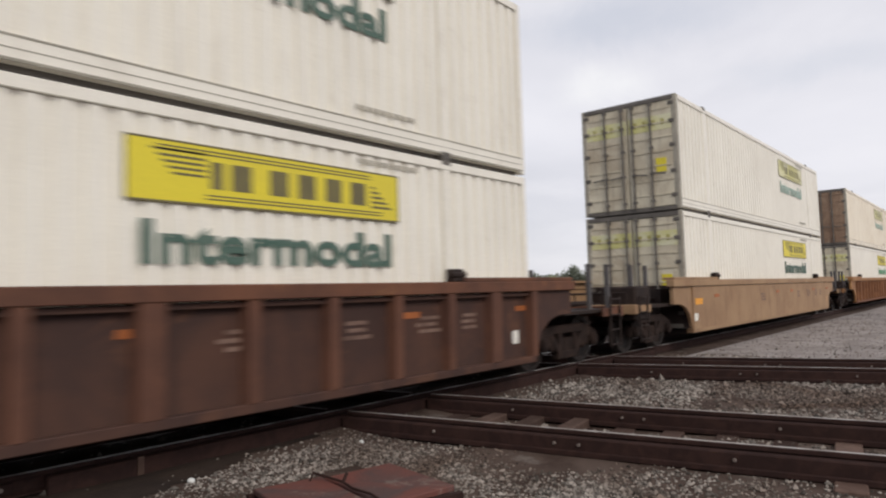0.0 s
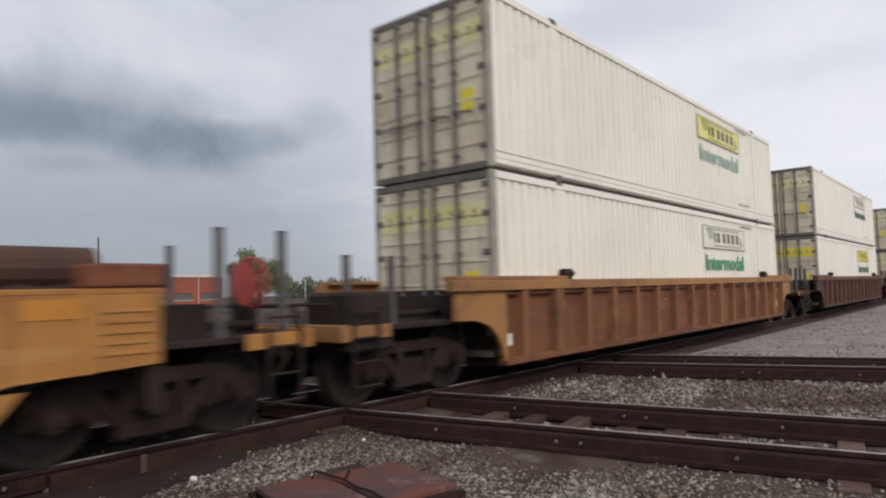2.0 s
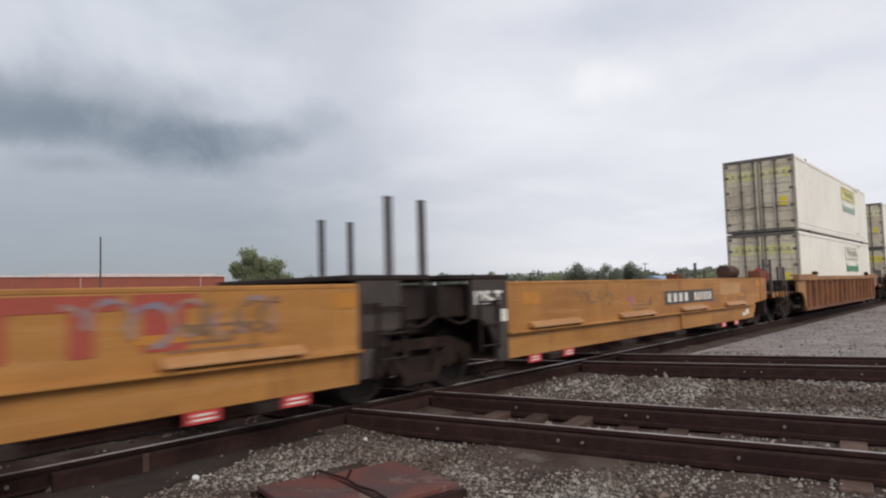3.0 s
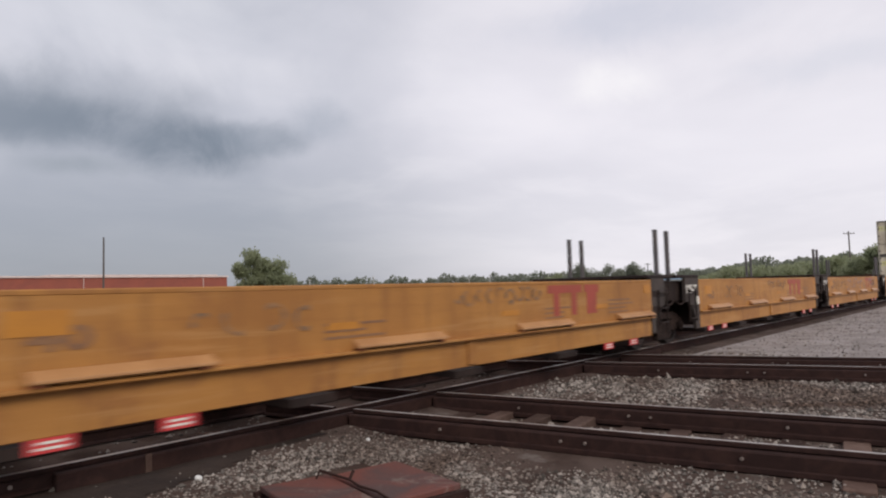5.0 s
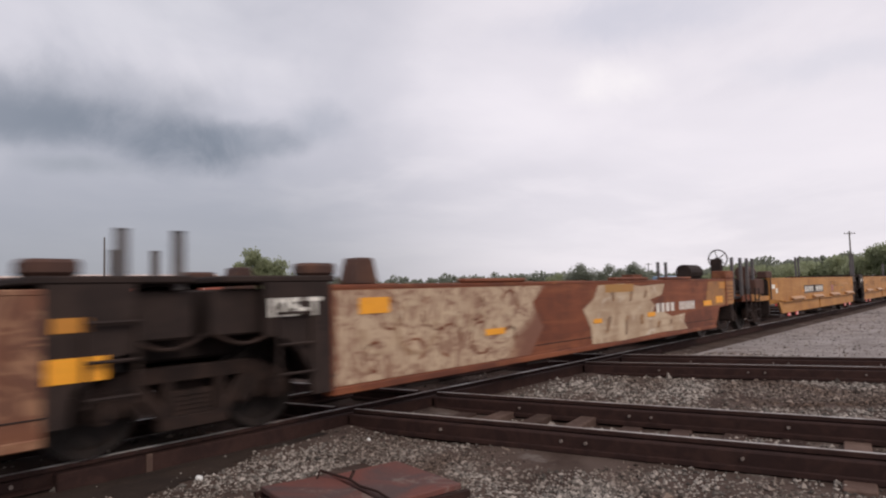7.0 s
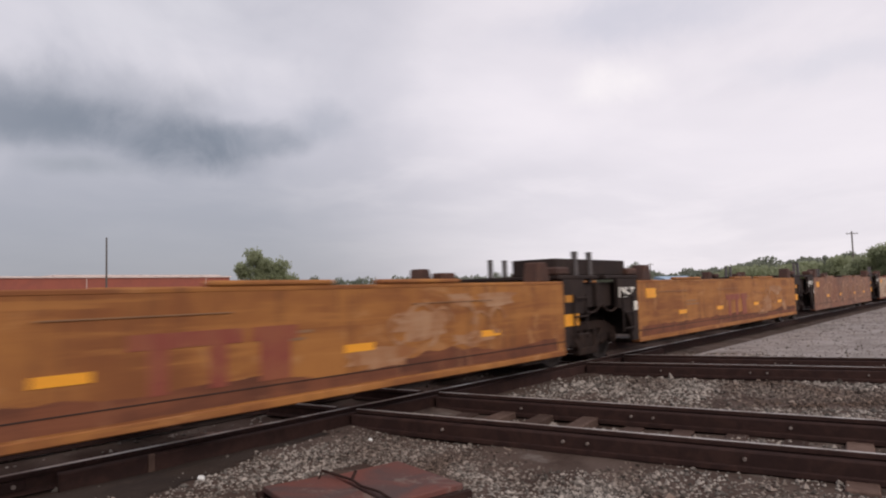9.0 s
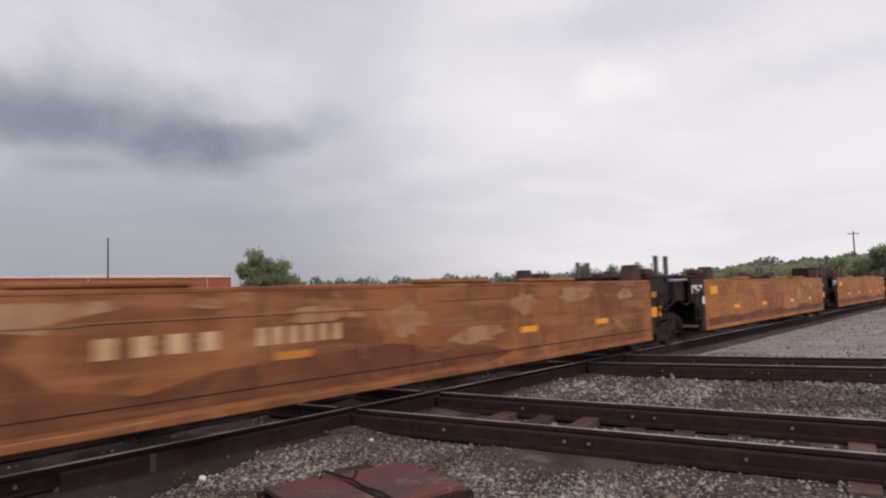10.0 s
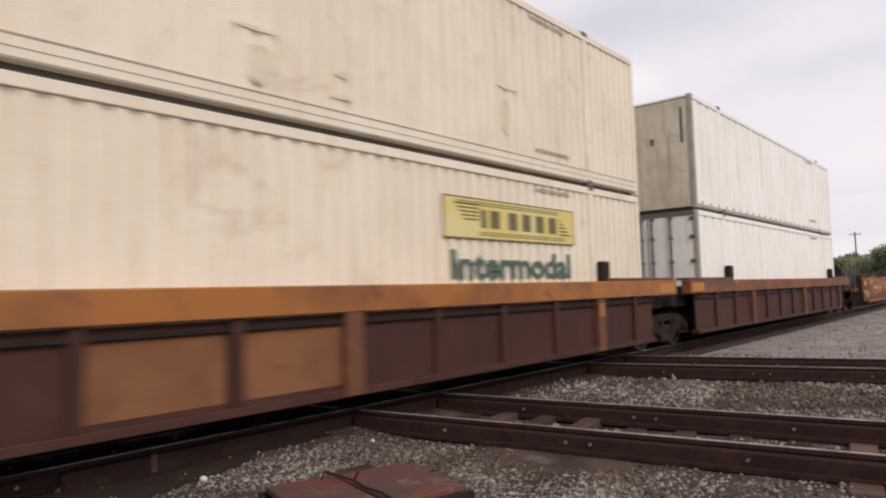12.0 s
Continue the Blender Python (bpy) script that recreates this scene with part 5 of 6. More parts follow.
def make_dark_ground():
    # ragged dark brown sheet, 1 cm above the gravel
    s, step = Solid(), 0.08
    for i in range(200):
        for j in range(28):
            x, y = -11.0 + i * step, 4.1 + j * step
            if in_dark_ground(x + step / 2, y + step / 2):
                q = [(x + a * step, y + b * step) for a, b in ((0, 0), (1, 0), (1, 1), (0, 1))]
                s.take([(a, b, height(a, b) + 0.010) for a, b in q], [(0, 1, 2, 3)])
    tagged(part("dirt", s, DARK_GROUND, None), "dark brown sheet of ground beside the main track", "dirt", kind="structure")


make_dark_ground()


def make_stones():
    """Loose ballast round the tracks."""
    rng = np.random.default_rng(11)
    octa = np.array([(1, 0, 0), (-1, 0, 0), (0, 1, 0), (0, -1, 0), (0, 0, 1), (0, 0, -1)], float)
    tri = np.array([(0, 2, 4), (2, 1, 4), (1, 3, 4), (3, 0, 4), (2, 0, 5), (1, 2, 5), (3, 1, 5), (0, 3, 5)])
    vs, fs, count = [], [], 0
    areas = ((1.2, 6.6, 2.4, 6.2, 30000, 0.0128), (3.0, 8.2, 0.6, 3.0, 15000, 0.0145), (6.2, 13.0, 0.4, 6.1, 17000, 0.020), (12.0, 16.0, 0.2, 6.1, 5000, 0.022),
             (15.6, 40.0, 0.5, 5.7, 6000, 0.016), (0.0, 16.0, 6.0, 8.6, 4500, 0.022),
             (-5.0, 8.0, -4.0, 3.0, 9000, 0.022), (-6.0, 1.6, 2.4, 6.0, 4500, 0.022), (8.0, 22.0, -6.0, 1.0, 6000, 0.024))
    for x0, x1, y0, y1, n, size in areas:
        for _ in range(n):
            x, y = rng.uniform(x0, x1), rng.uniform(y0, y1)
            if noise.noise((x * 0.8, y * 0.8, 1.3)) + rng.uniform(-0.4, 0.4) < -0.30:
                continue
            skip = False
            for c, sl, g in CROSS:
                u = x - c - sl * y
                if -0.13 < u < 0.24 or g - 0.24 < u < g + 0.13:
                    skip = True
                if 0.24 < u < g - 0.24 and rng.random() < 0.62:
                    skip = True
                if -0.55 < u < -0.13 and rng.random() < 0.75 * (1 + (u + 0.13) / 0.42):
                    skip = True
            if y < 2.0 and 5.2 < x < 7.0 and rng.random() < 0.55:
                skip = True
            if skip or (5.9 < y < 6.6 and rng.random() < 0.8):
                continue
            if (y > 6.5 and rng.random() < 0.75) or (in_dark_ground(x, y) and rng.random() < 0.88):
                continue
            if 3.1 < x < 4.6 and 3.2 < y < 5.0 and abs((x - 3.71) - 0.25 * (y - 4.2)) < 0.60:
                continue
            r = size * rng.lognormal(0, 0.35)
            o = octa * r * rng.uniform(0.6, 1.3, (6, 1)) * np.array((1.1, 0.9, 0.75))
            a = rng.uniform(0, 6.28)
            ca, sa = math.cos(a), math.sin(a)
            o = o @ np.array([(ca, sa, 0), (-sa, ca, 0), (0, 0, 1)]) + rng.normal(0, r * 0.12, (6, 3))
            lot = x > 15.7 - 0.29 * y and y < 5.6
            vs.append(o + (x, y, (-0.209 if lot else height(x, y)) + r * (0.1 if lot else 0.25)))
            fs.append(tri + 6 * count)
            count += 1
    me = bpy.data.meshes.new("gravel")
    me.from_pydata(np.concatenate(vs).tolist(), [], np.concatenate(fs).tolist())
    me.materials.append(STONE)
    tagged(new("gravel", me), "loose crushed grey stones between the tracks", "gravel", kind="stuff")
    for x, y, r in ((6.05, 3.55, 0.05), (5.15, 5.6, 0.03), (3.2, 5.75, 0.035)):
        bm = bmesh.new()
        bmesh.ops.create_icosphere(bm, subdivisions=2, radius=r)
        for v in bm.verts:
            v.co *= 1 + 0.35 * noise.noise(v.co * 22 + Vector((x, y, 0)))
            v.co.z *= 0.75
        m2 = bpy.data.meshes.new("stone")
        bm.to_mesh(m2)
        bm.free()
        m2.materials.append(PALEPAINT)
        ob = new("stone", m2)
        ob.location = (x, y, height(x, y) + r * 0.5)
        tagged(ob, "single pale stone lying beside a rail", "stone")


make_stones()


def make_hatch():
    """Two rusty steel cover plates side by side, with a bent bar on them."""
    h = thing("cover_plate", "rusty red-brown steel cover plates on the gravel", "cover plate", at=pose(3.71, 4.24, -0.205, 0, 0, -14))
    part("plate", Solid().box(-0.62, -0.02, -0.62, 0.42, 0, 0.05), PLATE, h, "darker grey-brown rusty plate", bevel=0.008, at=pose(0, 0, 0.004, 0.8, 1.0, 0))
    part("plate", Solid().box(0.0, 0.66, -0.62, 0.38, 0, 0.05), PLATE, h, "red-brown rusty plate", bevel=0.008, at=pose(0, 0, 0.01, -0.5, -1.2, 0))
    rod = Solid()
    pts = [(-0.10, 0.40, 0.11), (-0.05, 0.22, 0.10), (0.00, 0.04, 0.09), (-0.02, -0.16, 0.085), (0.01, -0.40, 0.09), (0.0, -0.6, 0.08)]
    rod.tube(pts, 0.011)
    rod.rod((-0.10, 0.40, 0.11), (-0.16, 0.34, 0.06), 0.010, 6)
    rod.rod((0.0, 0.04, 0.09), (0.05, 0.06, 0.15), 0.014, 6)
    part("bent_bar", rod, RAIL, h, "dark bent steel bar")
    pieces("frame_edge", [(-0.66, 0.70, -0.68, -0.625, -0.05, 0.03), (-0.66, 0.70, 0.425, 0.48, -0.05, 0.02)], RAIL, h)


make_hatch()


# ---------------------------------------------------------------- distance
def spot(az, dist, z=-0.25):
    return (dist * math.sin(radians(az)), dist * math.cos(radians(az)), z)


def tree(az, dist, tall, wide, leaf, label, seed, n=4500, size=0.26, squat=0.0, lobes=None):
    rnd = random.Random(seed)
    x, y, z = spot(az, dist)
    t = thing("tree", label, "tree", "trees beyond the yard", at=pose(x, y, z))
    trunk = Solid().rod((0, 0, 0), (0.1, 0, tall * 0.45), 0.022 * tall + 0.06, 9, 0.013 * tall)
    lumps = []
    across = Vector((math.cos(radians(az)), -math.sin(radians(az)), 0))
    for dx, dz, r in lobes or ():
        c = across * dx + Vector((0, 0, dz))
        for _ in range(12):          # a lobe is a cluster of smaller clumps
            q = Vector((rnd.gauss(0, 1), rnd.gauss(0, 1), rnd.gauss(0, 0.8))).normalized() * r * rnd.uniform(0.25, 0.75)
            lumps.append((c + q, r * rnd.uniform(0.35, 0.6)))
        trunk.rod((0.05, 0, tall * rnd.uniform(0.15, 0.35)), c, 0.010 * tall, 6, 0.02)
    for k in range(0 if lobes else 9):
        a, r = rnd.uniform(0, 6.28), wide * rnd.uniform(0.12, 0.38)
        c = Vector((r * math.cos(a), r * math.sin(a), tall * rnd.uniform(0.34 - squat, 0.70)))
        lumps.append((c, wide * rnd.uniform(0.13, 0.24)))
        trunk.rod((0.05, 0, tall * rnd.uniform(0.25, 0.45)), c, 0.010 * tall, 6, 0.02)
    if not lobes:
        lumps.append((Vector((0, 0, tall * 0.78)), wide * 0.17))
    part("trunk", trunk, BARK, t)
    v, f = [], []
    for i in range(n):
        c, r = rnd.choice(lumps)
        d = Vector((rnd.gauss(0, 1), rnd.gauss(0, 1), rnd.gauss(0, 0.8))).normalized() * r * rnd.uniform(0.30, 1.15)
        p = c + d
        q = Euler((rnd.uniform(0, 6.28), rnd.uniform(0, 6.28), rnd.uniform(0, 6.28))).to_matrix()
        s = size * rnd.uniform(0.6, 1.3)
        v += [p + q @ Vector(k) * s for k in ((-0.5, -0.3, 0), (0.5, -0.3, 0.1), (0.6, 0.4, 0), (-0.4, 0.5, 0.1))]
        f.append((4 * i, 4 * i + 1, 4 * i + 2, 4 * i + 3))
    me = bpy.data.meshes.new("crown")
    me.from_pydata(v, [], f)
    me.materials.append(leaf)
    part("crown", me, leaf, t)


def woods(name, az0, az1, dist, tall0, tall1, leaf, label, seed, n, size=0.6):
    """A far strip of trees, too many to count."""
    rnd = random.Random(seed)
    v, f, i = [], [], 0
    clumps = []
    m = int((az1 - az0) * dist * 0.0175 / 3.0)
    for k in range(m):
        a = az0 + (az1 - az0) * (k + rnd.uniform(0, 1)) / m
        h = tall0 + (tall1 - tall0) * (k / m) + rnd.gauss(-0.06, 0.13) * tall0
        clumps.append((Vector(spot(a, dist + rnd.uniform(-8, 8), -0.25)), h, rnd.uniform(2.4, 5.2)))
    for _ in range(n):
        c, h, r = rnd.choice(clumps)
        d = Vector((rnd.gauss(0, 1), rnd.gauss(0, 1), rnd.gauss(0, 1))).normalized() * rnd.uniform(0.5, 1.05)
        if rnd.random() < 0.7:
            p = c + Vector((d.x * r, d.y * r, h * 0.62 + d.z * h * 0.36))
        else:
            p = c + Vector((d.x * r * 1.3, d.y * r * 1.3, abs(d.z) * h * 0.5))
        q = Euler((rnd.uniform(0, 6.28), rnd.uniform(0, 6.28), rnd.uniform(0, 6.28))).to_matrix()
        s = size * rnd.uniform(0.6, 1.4)
        v += [p + q @ Vector(k) * s for k in ((-0.5, -0.3, 0), (0.5, -0.3, 0.1), (0.6, 0.4, 0), (-0.4, 0.5, 0.1))]
        f.append((4 * i, 4 * i + 1, 4 * i + 2, 4 * i + 3))
        i += 1
    me = bpy.data.meshes.new(name)
    me.from_pydata(v, [], f)
    me.materials.append(leaf)
    tagged(new(name, me), label, "woods", kind="stuff")


tree(34.3, 92, 8.0, 12.5, LEAF, "broad uneven green tree beside the brick building", 21, 15000, 0.20,
     lobes=((-1.6, 6.5, 1.5), (-3.2, 5.1, 1.2), (-0.2, 5.6, 1.7), (-1.4, 4.6, 1.6), (1.5, 5.0, 1.85), (3.0, 3.7, 1.6), (0.6, 3.4, 1.9), (-2.2, 3.2, 1.5)))
tree(61.0, 170, 8.0, 8.5, LEAF_DARK, "dark leafy tree beyond the yard", 22)
tree(63.4, 165, 7.2, 8.0, LEAF_DARK, "dark leafy tree beyond the yard", 23)
tree(65.3, 168, 7.6, 8.0, LEAF_DARK, "dark leafy tree beyond the yard", 24)
tree(59.2, 200, 6.0, 8.0, LEAF, "low green tree beyond the yard", 25)
tree(82.9, 118, 7.2, 13.0, LEAF, "large green bushy tree beyond the gravel", 26, 15000, 0.26,
     lobes=((-3.8, 2.6, 2.0), (-2.3, 3.8, 2.0), (-0.6, 5.0, 2.2), (1.4, 5.3, 2.2), (3.6, 5.0, 2.3), (0.5, 2.5, 2.4), (3.0, 2.4, 2.4)))
tree(85.2, 112, 7.8, 13.0, LEAF, "large green bushy tree beyond the gravel", 27, 8000, 0.24, 0.3)
woods("far_woods", 36, 61, 320, 8.5, 9.5, LEAF_DARK, "far strip of dark trees on the horizon", 31, 15000, 0.85)
woods("far_woods", 60, 72, 300, 8.0, 7.0, LEAF_DARK, "far strip of dark trees on the horizon", 32, 8000, 0.85)
woods("woods", 70.0, 81.5, 205, 7.3, 9.2, LEAF_DARK, "strip of green trees beyond the yard", 33, 14000, 0.65)
woods("woods", 70.5, 84.0, 190, 5.5, 7.6, LEAF, "strip of lighter green trees beyond the yard", 34, 11000, 0.55)


def brick_hall():
    """A long low red-brick building with a pale roof edge."""
    b = thing("brick_building", "long low red-brick building with a pale roof edge", "building")
    x0, x1, y0, y1, top = -4.0, 78.0, 128.0, 156.0, 5.7
    wall = Solid()
    n = 14
    step = (x1 - x0) / n
    for k in range(n):
        a = x0 + k * step
        wall.box(a, a + 0.9, y0, y0 + 0.4, -0.3, top)
        wall.box(a + 0.9, a + step - 0.9, y0, y0 + 0.4, -0.3, 1.0)
        wall.box(a + 0.9, a + step - 0.9, y0, y0 + 0.4, 2.4, top)
        wall.box(a + step - 0.9, a + step, y0, y0 + 0.4, -0.3, top)
    wall.box(x0, x0 + 0.4, y0 + 0.4, y1, -0.3, top).box(x1 - 0.4, x1, y0 + 0.4, y1, -0.3, top).box(x0, x1, y1, y1 + 0.4, -0.3, top)
    part("wall", wall, BRICK, b)
    for k in range(n):
        a = x0 + k * step
        w = part("window", Solid().box(a + 0.9, a + step - 0.9, y0 + 0.15, y0 + 0.22, 1.0, 2.4), SEAM, b)
        part("window_sill", Solid().box(a + 0.8, a + step - 0.8, y0 - 0.08, y0, 0.9, 1.0), ROOF, w)
        if k % 4 == 1:
            part("downpipe", Solid().rod((a + 0.3, y0 - 0.07, 0), (a + 0.3, y0 - 0.07, top - 0.1), 0.06, 6), ROOF, b)
    part("roof", Solid().box(x0 + 0.4, x1 - 0.4, y0 + 0.4, y1, top - 0.3, top - 0.1), ROOF, b)
    part("roof_edge", Solid().box(x0 - 0.2, x1 + 0.2, y0 - 0.25, y0 + 0.45, top, top + 0.28), ROOF, b, "pale roof edge")
    part("upper_storey", Solid().box(44, 76, y0 + 1, y0 + 20, top - 0.1, top + 0.35), BRICK, b)
    part("roof_edge", Solid().box(43.8, 76.2, y0 + 0.8, y0 + 20.2, top + 0.35, top + 0.55), ROOF, b, "pale roof edge")


brick_hall()


def pale_shed():
    b = thing("shed", "small pale shed with a shallow blue metal roof", "shed", at=pose(*spot(68.1, 205), 0, 0, -22))
    part("wall", Solid().box(-5.6, 5.6, -4, 4, 0, 3.0), PALEPAINT, b)
    part("roof", Solid().take([(-6, -4.4, 3.0), (6, -4.4, 3.0), (6, 4.4, 3.0), (-6, 4.4, 3.0), (-6, 0, 4.1), (6, 0, 4.1)],
                              [(0, 1, 5, 4), (2, 3, 4, 5), (0, 4, 3), (1, 2, 5), (0, 3, 2, 1)]), BLUEROOF, b)
    part("door", Solid().box(-1.2, 1.2, -4.05, -4.0, 0, 2.4), SEAM, b)


pale_shed()


def utility_pole(az, dist, tall, arms, label):
    p = thing("utility_pole", label, "utility pole", "poles beyond the yard", at=pose(*spot(az, dist), 0, 0, -az + 20))
    part("pole", Solid().rod((0, 0, 0), (0, 0, tall), 0.17, 10, 0.12), WOODPOLE, p)
    for k in range(arms):
        part("crossarm", Solid().box(-1.0, 1.0, -0.16, -0.04, tall - 0.55 - 0.7 * k, tall - 0.43 - 0.7 * k), WOODPOLE, p)
        for x in (-0.9, -0.35, 0.35, 0.9):
            part("insulator", Solid().rod((x, -0.1, tall - 0.43 - 0.7 * k), (x, -0.1, tall - 0.25 - 0.7 * k), 0.06, 6), SEAM, p)


utility_pole(22.3, 118, 11.7, 0, "tall bare wooden pole beside the brick building")
utility_pole(80.9, 150, 10.9, 1, "wooden utility pole with one crossarm")
utility_pole(66.5, 220, 8.6, 1, "wooden utility pole with one crossarm")
utility_pole(74.0, 240, 8.4, 1, "wooden utility pole with one crossarm")


def yard_lamp(az, dist, tall):
    p = thing("lamp_post", "thin pale steel lamp post far across the yard", "lamp post", "lamp posts of the yard", at=pose(*spot(az, dist), 0, 0, 0))
    part("pole", Solid().rod((0, 0, 0), (0, 0, tall), 0.14, 8, 0.09), PALEPAINT, p)
    part("lamp_head", Solid().box(-0.5, 0.5, -0.15, 0.15, tall, tall + 0.16), PALEPAINT, p)


for az, d, h in ((43.4, 205, 6.4), (51.6, 210, 6.3), (53.4, 212, 6.3), (59.6, 208, 6.5), (38.0, 215, 6.2)):
    yard_lamp(az, d, h)


# ---------------------------------------------------------------- the train
def make_train():
    SMOOTH_TAN = surface("dusty_tan_paint", (0.33, 0.205, 0.110), (0.25, 0.145, 0.078), 0.7, 0.8, 0.9, streak=(0.12, 0.06, 0.035), streak_amount=0.5, stain=(0.33, 0.19, 0.10), stain_amount=0.4)
    rusty = "rust-brown well car with ribbed sides under two stacked containers"
    for k, (rear, mat, chord, lab, seed) in enumerate((
            (62.2, RUST, RUST_CHORD, rusty, 7),
            (39.2, TAN, TAN_CHORD, "faded orange-brown ribbed well car under stacked containers", 8),
            (16.1, SMOOTH_TAN, SMOOTH_TAN, "faded tan well car with smooth sides under two stacked containers", 9),
            (-7.0, RUST, RUST_CHORD, rusty, 1),
            (-29.7, TAN, TAN_CHORD, "faded orange well car with ribbed sides under stacked containers", 3))):
        c = stack_car(rear + 8.07, mat, chord, lab, seed, smooth=seed == 9)
        if seed == 9:
            scrawl(c, 0.5, 3.4, 0.65, 1.2, 6, PALE_SPRAY, 44, 0.05)
            part("reflector", Solid().box(-7.9, -7.4, -1.456, -1.451, 0.95, 1.1), REFLECT, c)
    up = "cream container with faded green lettering on the upper level"
    low = "cream container with a yellow panel and green lettering, lower level"
    container(62.2, 0, 16.15, CREAM, low, sign=SIGN, text=GREEN_DARK, band=SIGN_FADED, seed=1)
    container(62.2, 1, 16.15, IVORY, up, sign=SIGN_FADED, text=GREEN_PALE, band=SIGN_FADED, seed=2)
    container(39.2, 0, 16.15, CREAM, low, sign=SIGN, text=GREEN, band=SIGN_FADED, seed=3)
    container(39.2, 1, 16.15, IVORY, "ivory container with rust-brown doors, upper level", sign=SIGN_FADED, text=GREEN_PALE, seed=4, door_paint=RUST_DOOR)
    container(16.1, 0, 16.15, CREAM, low, sign=SIGN, text=GREEN_DARK, band=SIGN_FADED, seed=5)
    container(16.1, 1, 16.15, CREAM, up, sign=SIGN_FADED, text=GREEN_PALE, band=SIGN_FADED, seed=6)
    container(-7.0, 0, 16.15, CREAM, low, sign=SIGN, text=GREEN_DARK, band=SIGN, seed=7)
    container(-7.0, 1, 16.15, CREAM, up, sign=SIGN_PALE, text=GREEN_DARK, band=SIGN_FADED, seed=8)
    container(-29.7, 0, 16.15, CREAM, "ribbed cream container with a bleached panel and green lettering", depth=0.042, sign=SIGN_PALE, text=GREEN, band=SIGN_FADED, seed=9, sign_at=3.5)
    container(-29.7, 1, 16.15, CREAM, "ribbed cream container with a yellow panel, upper level", depth=0.042, sign=SIGN_FADED_YELLOW, text=GREEN_PALE, band=SIGN_FADED, seed=10, sign_at=3.5)

    # five-unit empty car in orange-yellow paint
    orange = "empty orange-yellow well unit with smooth sides and a ledge"
    spans = ((-35.0, -48.88), (-51.88, -64.7), (-67.0, -79.3), (-82.07, -94.17), (-97.1, -110.9))
    for k, (f, r) in enumerate(spans):
        c = empty_unit((f + r) / 2, (f - r) / 2, "ledge", ORANGE, orange, "coupler" if k == 0 else "link", "coupler" if k == 4 else "link", brake=RED if k == 0 else None, seed=1 + k)
        m = (f + r) / 2
        if k == 0:
            mark_plate(c, -42.92 - m, -39.86 - m, 0.96, 1.26)
            part("logo", Solid().bar((-44.78 - m, YS, 1.01), (-44.52 - m, YS, 1.19), 0.085, 0.008).bar((-44.78 - m, YS - 0.002, 1.19), (-44.52 - m, YS - 0.002, 1.01), 0.085, 0.008), MAGENTA, c, "violet crossed-stroke mark")
            words("4", -43.82 - m, -43.62 - m, YS, 0.97, 1.19, "stencil", STENCIL_DARK, c, "dark stencilled figure 4")
            part("paint_patch", Solid().box(-43.45 - m, -43.05 - m, YS - 0.004, YS, 1.10, 1.20), OLIVE, c, "dull olive-yellow patch")
            scrawl(c, -47.0 - m, -45.4 - m, 1.05, 1.38, 5, DARK_SPRAY, 51)
            part("panel_patch", Solid().box(-39.3 - m, -37.6 - m, YS - 0.004, YS, 1.10, 1.40), surface("pale_patch_paint", (0.44, 0.25, 0.10), (0.38, 0.2, 0.07), 0.6, 2.0), c, "paler repainted patch")
        if k in (1, 2, 3):
            logo_bars(c, f - m - (3.95 if k == 1 else 4.05), f - m - (1.95 if k == 1 else 2.25), 0.95, 1.46, RED_FADED)
            words("40", r - m + 0.55, r - m + 1.05, YS, 1.03, 1.24, "stencil", STENCIL_DARK, c, "dark stencilled number 40")
        if k == 1:
            scrawl(c, f - m - 8.8, f - m - 4.3, 0.95, 1.42, 9, BLUE_SPRAY, 52, 0.06)
            scrawl(c, f - m - 3.3, f - m - 1.2, 1.0, 1.42, 6, BLUE_SPRAY, 59, 0.032, lift=0.005)
            scrawl(c, f - m - 2.2, f - m - 1.0, 1.05, 1.42, 4, DARK_SPRAY, 60, 0.04, lift=0.008)
            scrawl(c, f - m - 12.0, f - m - 9.2, 1.0, 1.4, 6, DARK_SPRAY, 53, 0.05)
        if k in (2, 3):
            scrawl(c, r - m + 1.8, r - m + 3.4, 1.05, 1.35, 4, DARK_SPRAY, 54 + k)
            scrawl(c, -0.4, 1.8, 1.22, 1.44, 9, DARK_SPRAY, 57 + k)
        if k == 4:
            mark_plate(c, -106.54 - m, -103.43 - m, 0.97, 1.25)
            part("paint_smear", Solid().ribbon([(f - m - 2.6 + k * 0.14, 1.235 + 0.012 * math.sin(k * 1.9) + 0.002 * k) for k in range(11)], 0.035, YS - 0.004, YS), STEP, c, "smear of white paint")
            scrawl(c, f - m - 5.2, f - m - 3.6, 1.12, 1.40, 7, DARK_SPRAY, 61, 0.03)
            part("logo", Solid().bar((-101.88 - m, YS, 1.00), (-101.62 - m, YS, 1.20), 0.085, 0.008).bar((-101.88 - m, YS - 0.002, 1.20), (-101.62 - m, YS - 0.002, 1.00), 0.085, 0.008), MAGENTA, c, "violet crossed-stroke mark")
            for px, pz, pw, ph in ((-3.3, 1.13, 0.6, 0.12), (-2.9, 0.96, 0.55, 0.05), (-4.6, 0.92, 1.1, 0.06), (-4.3, 0.84, 1.6, 0.05), (-1.15, 1.08, 0.5, 0.05), (-1.15, 1.18, 0.5, 0.04), (-1.1, 1.28, 0.45, 0.04)):
                part("paint_patch", Solid().box(f - m + px, f - m + px + pw, YS - 0.003, YS, pz, pz + ph), OLIVE, c, "dull olive-yellow patch")
            part("reflector", Solid().box(f - m - 0.5, f - m - 0.12, YS - 0.006, YS, 1.16, 1.34), DULL_AMBER, c)
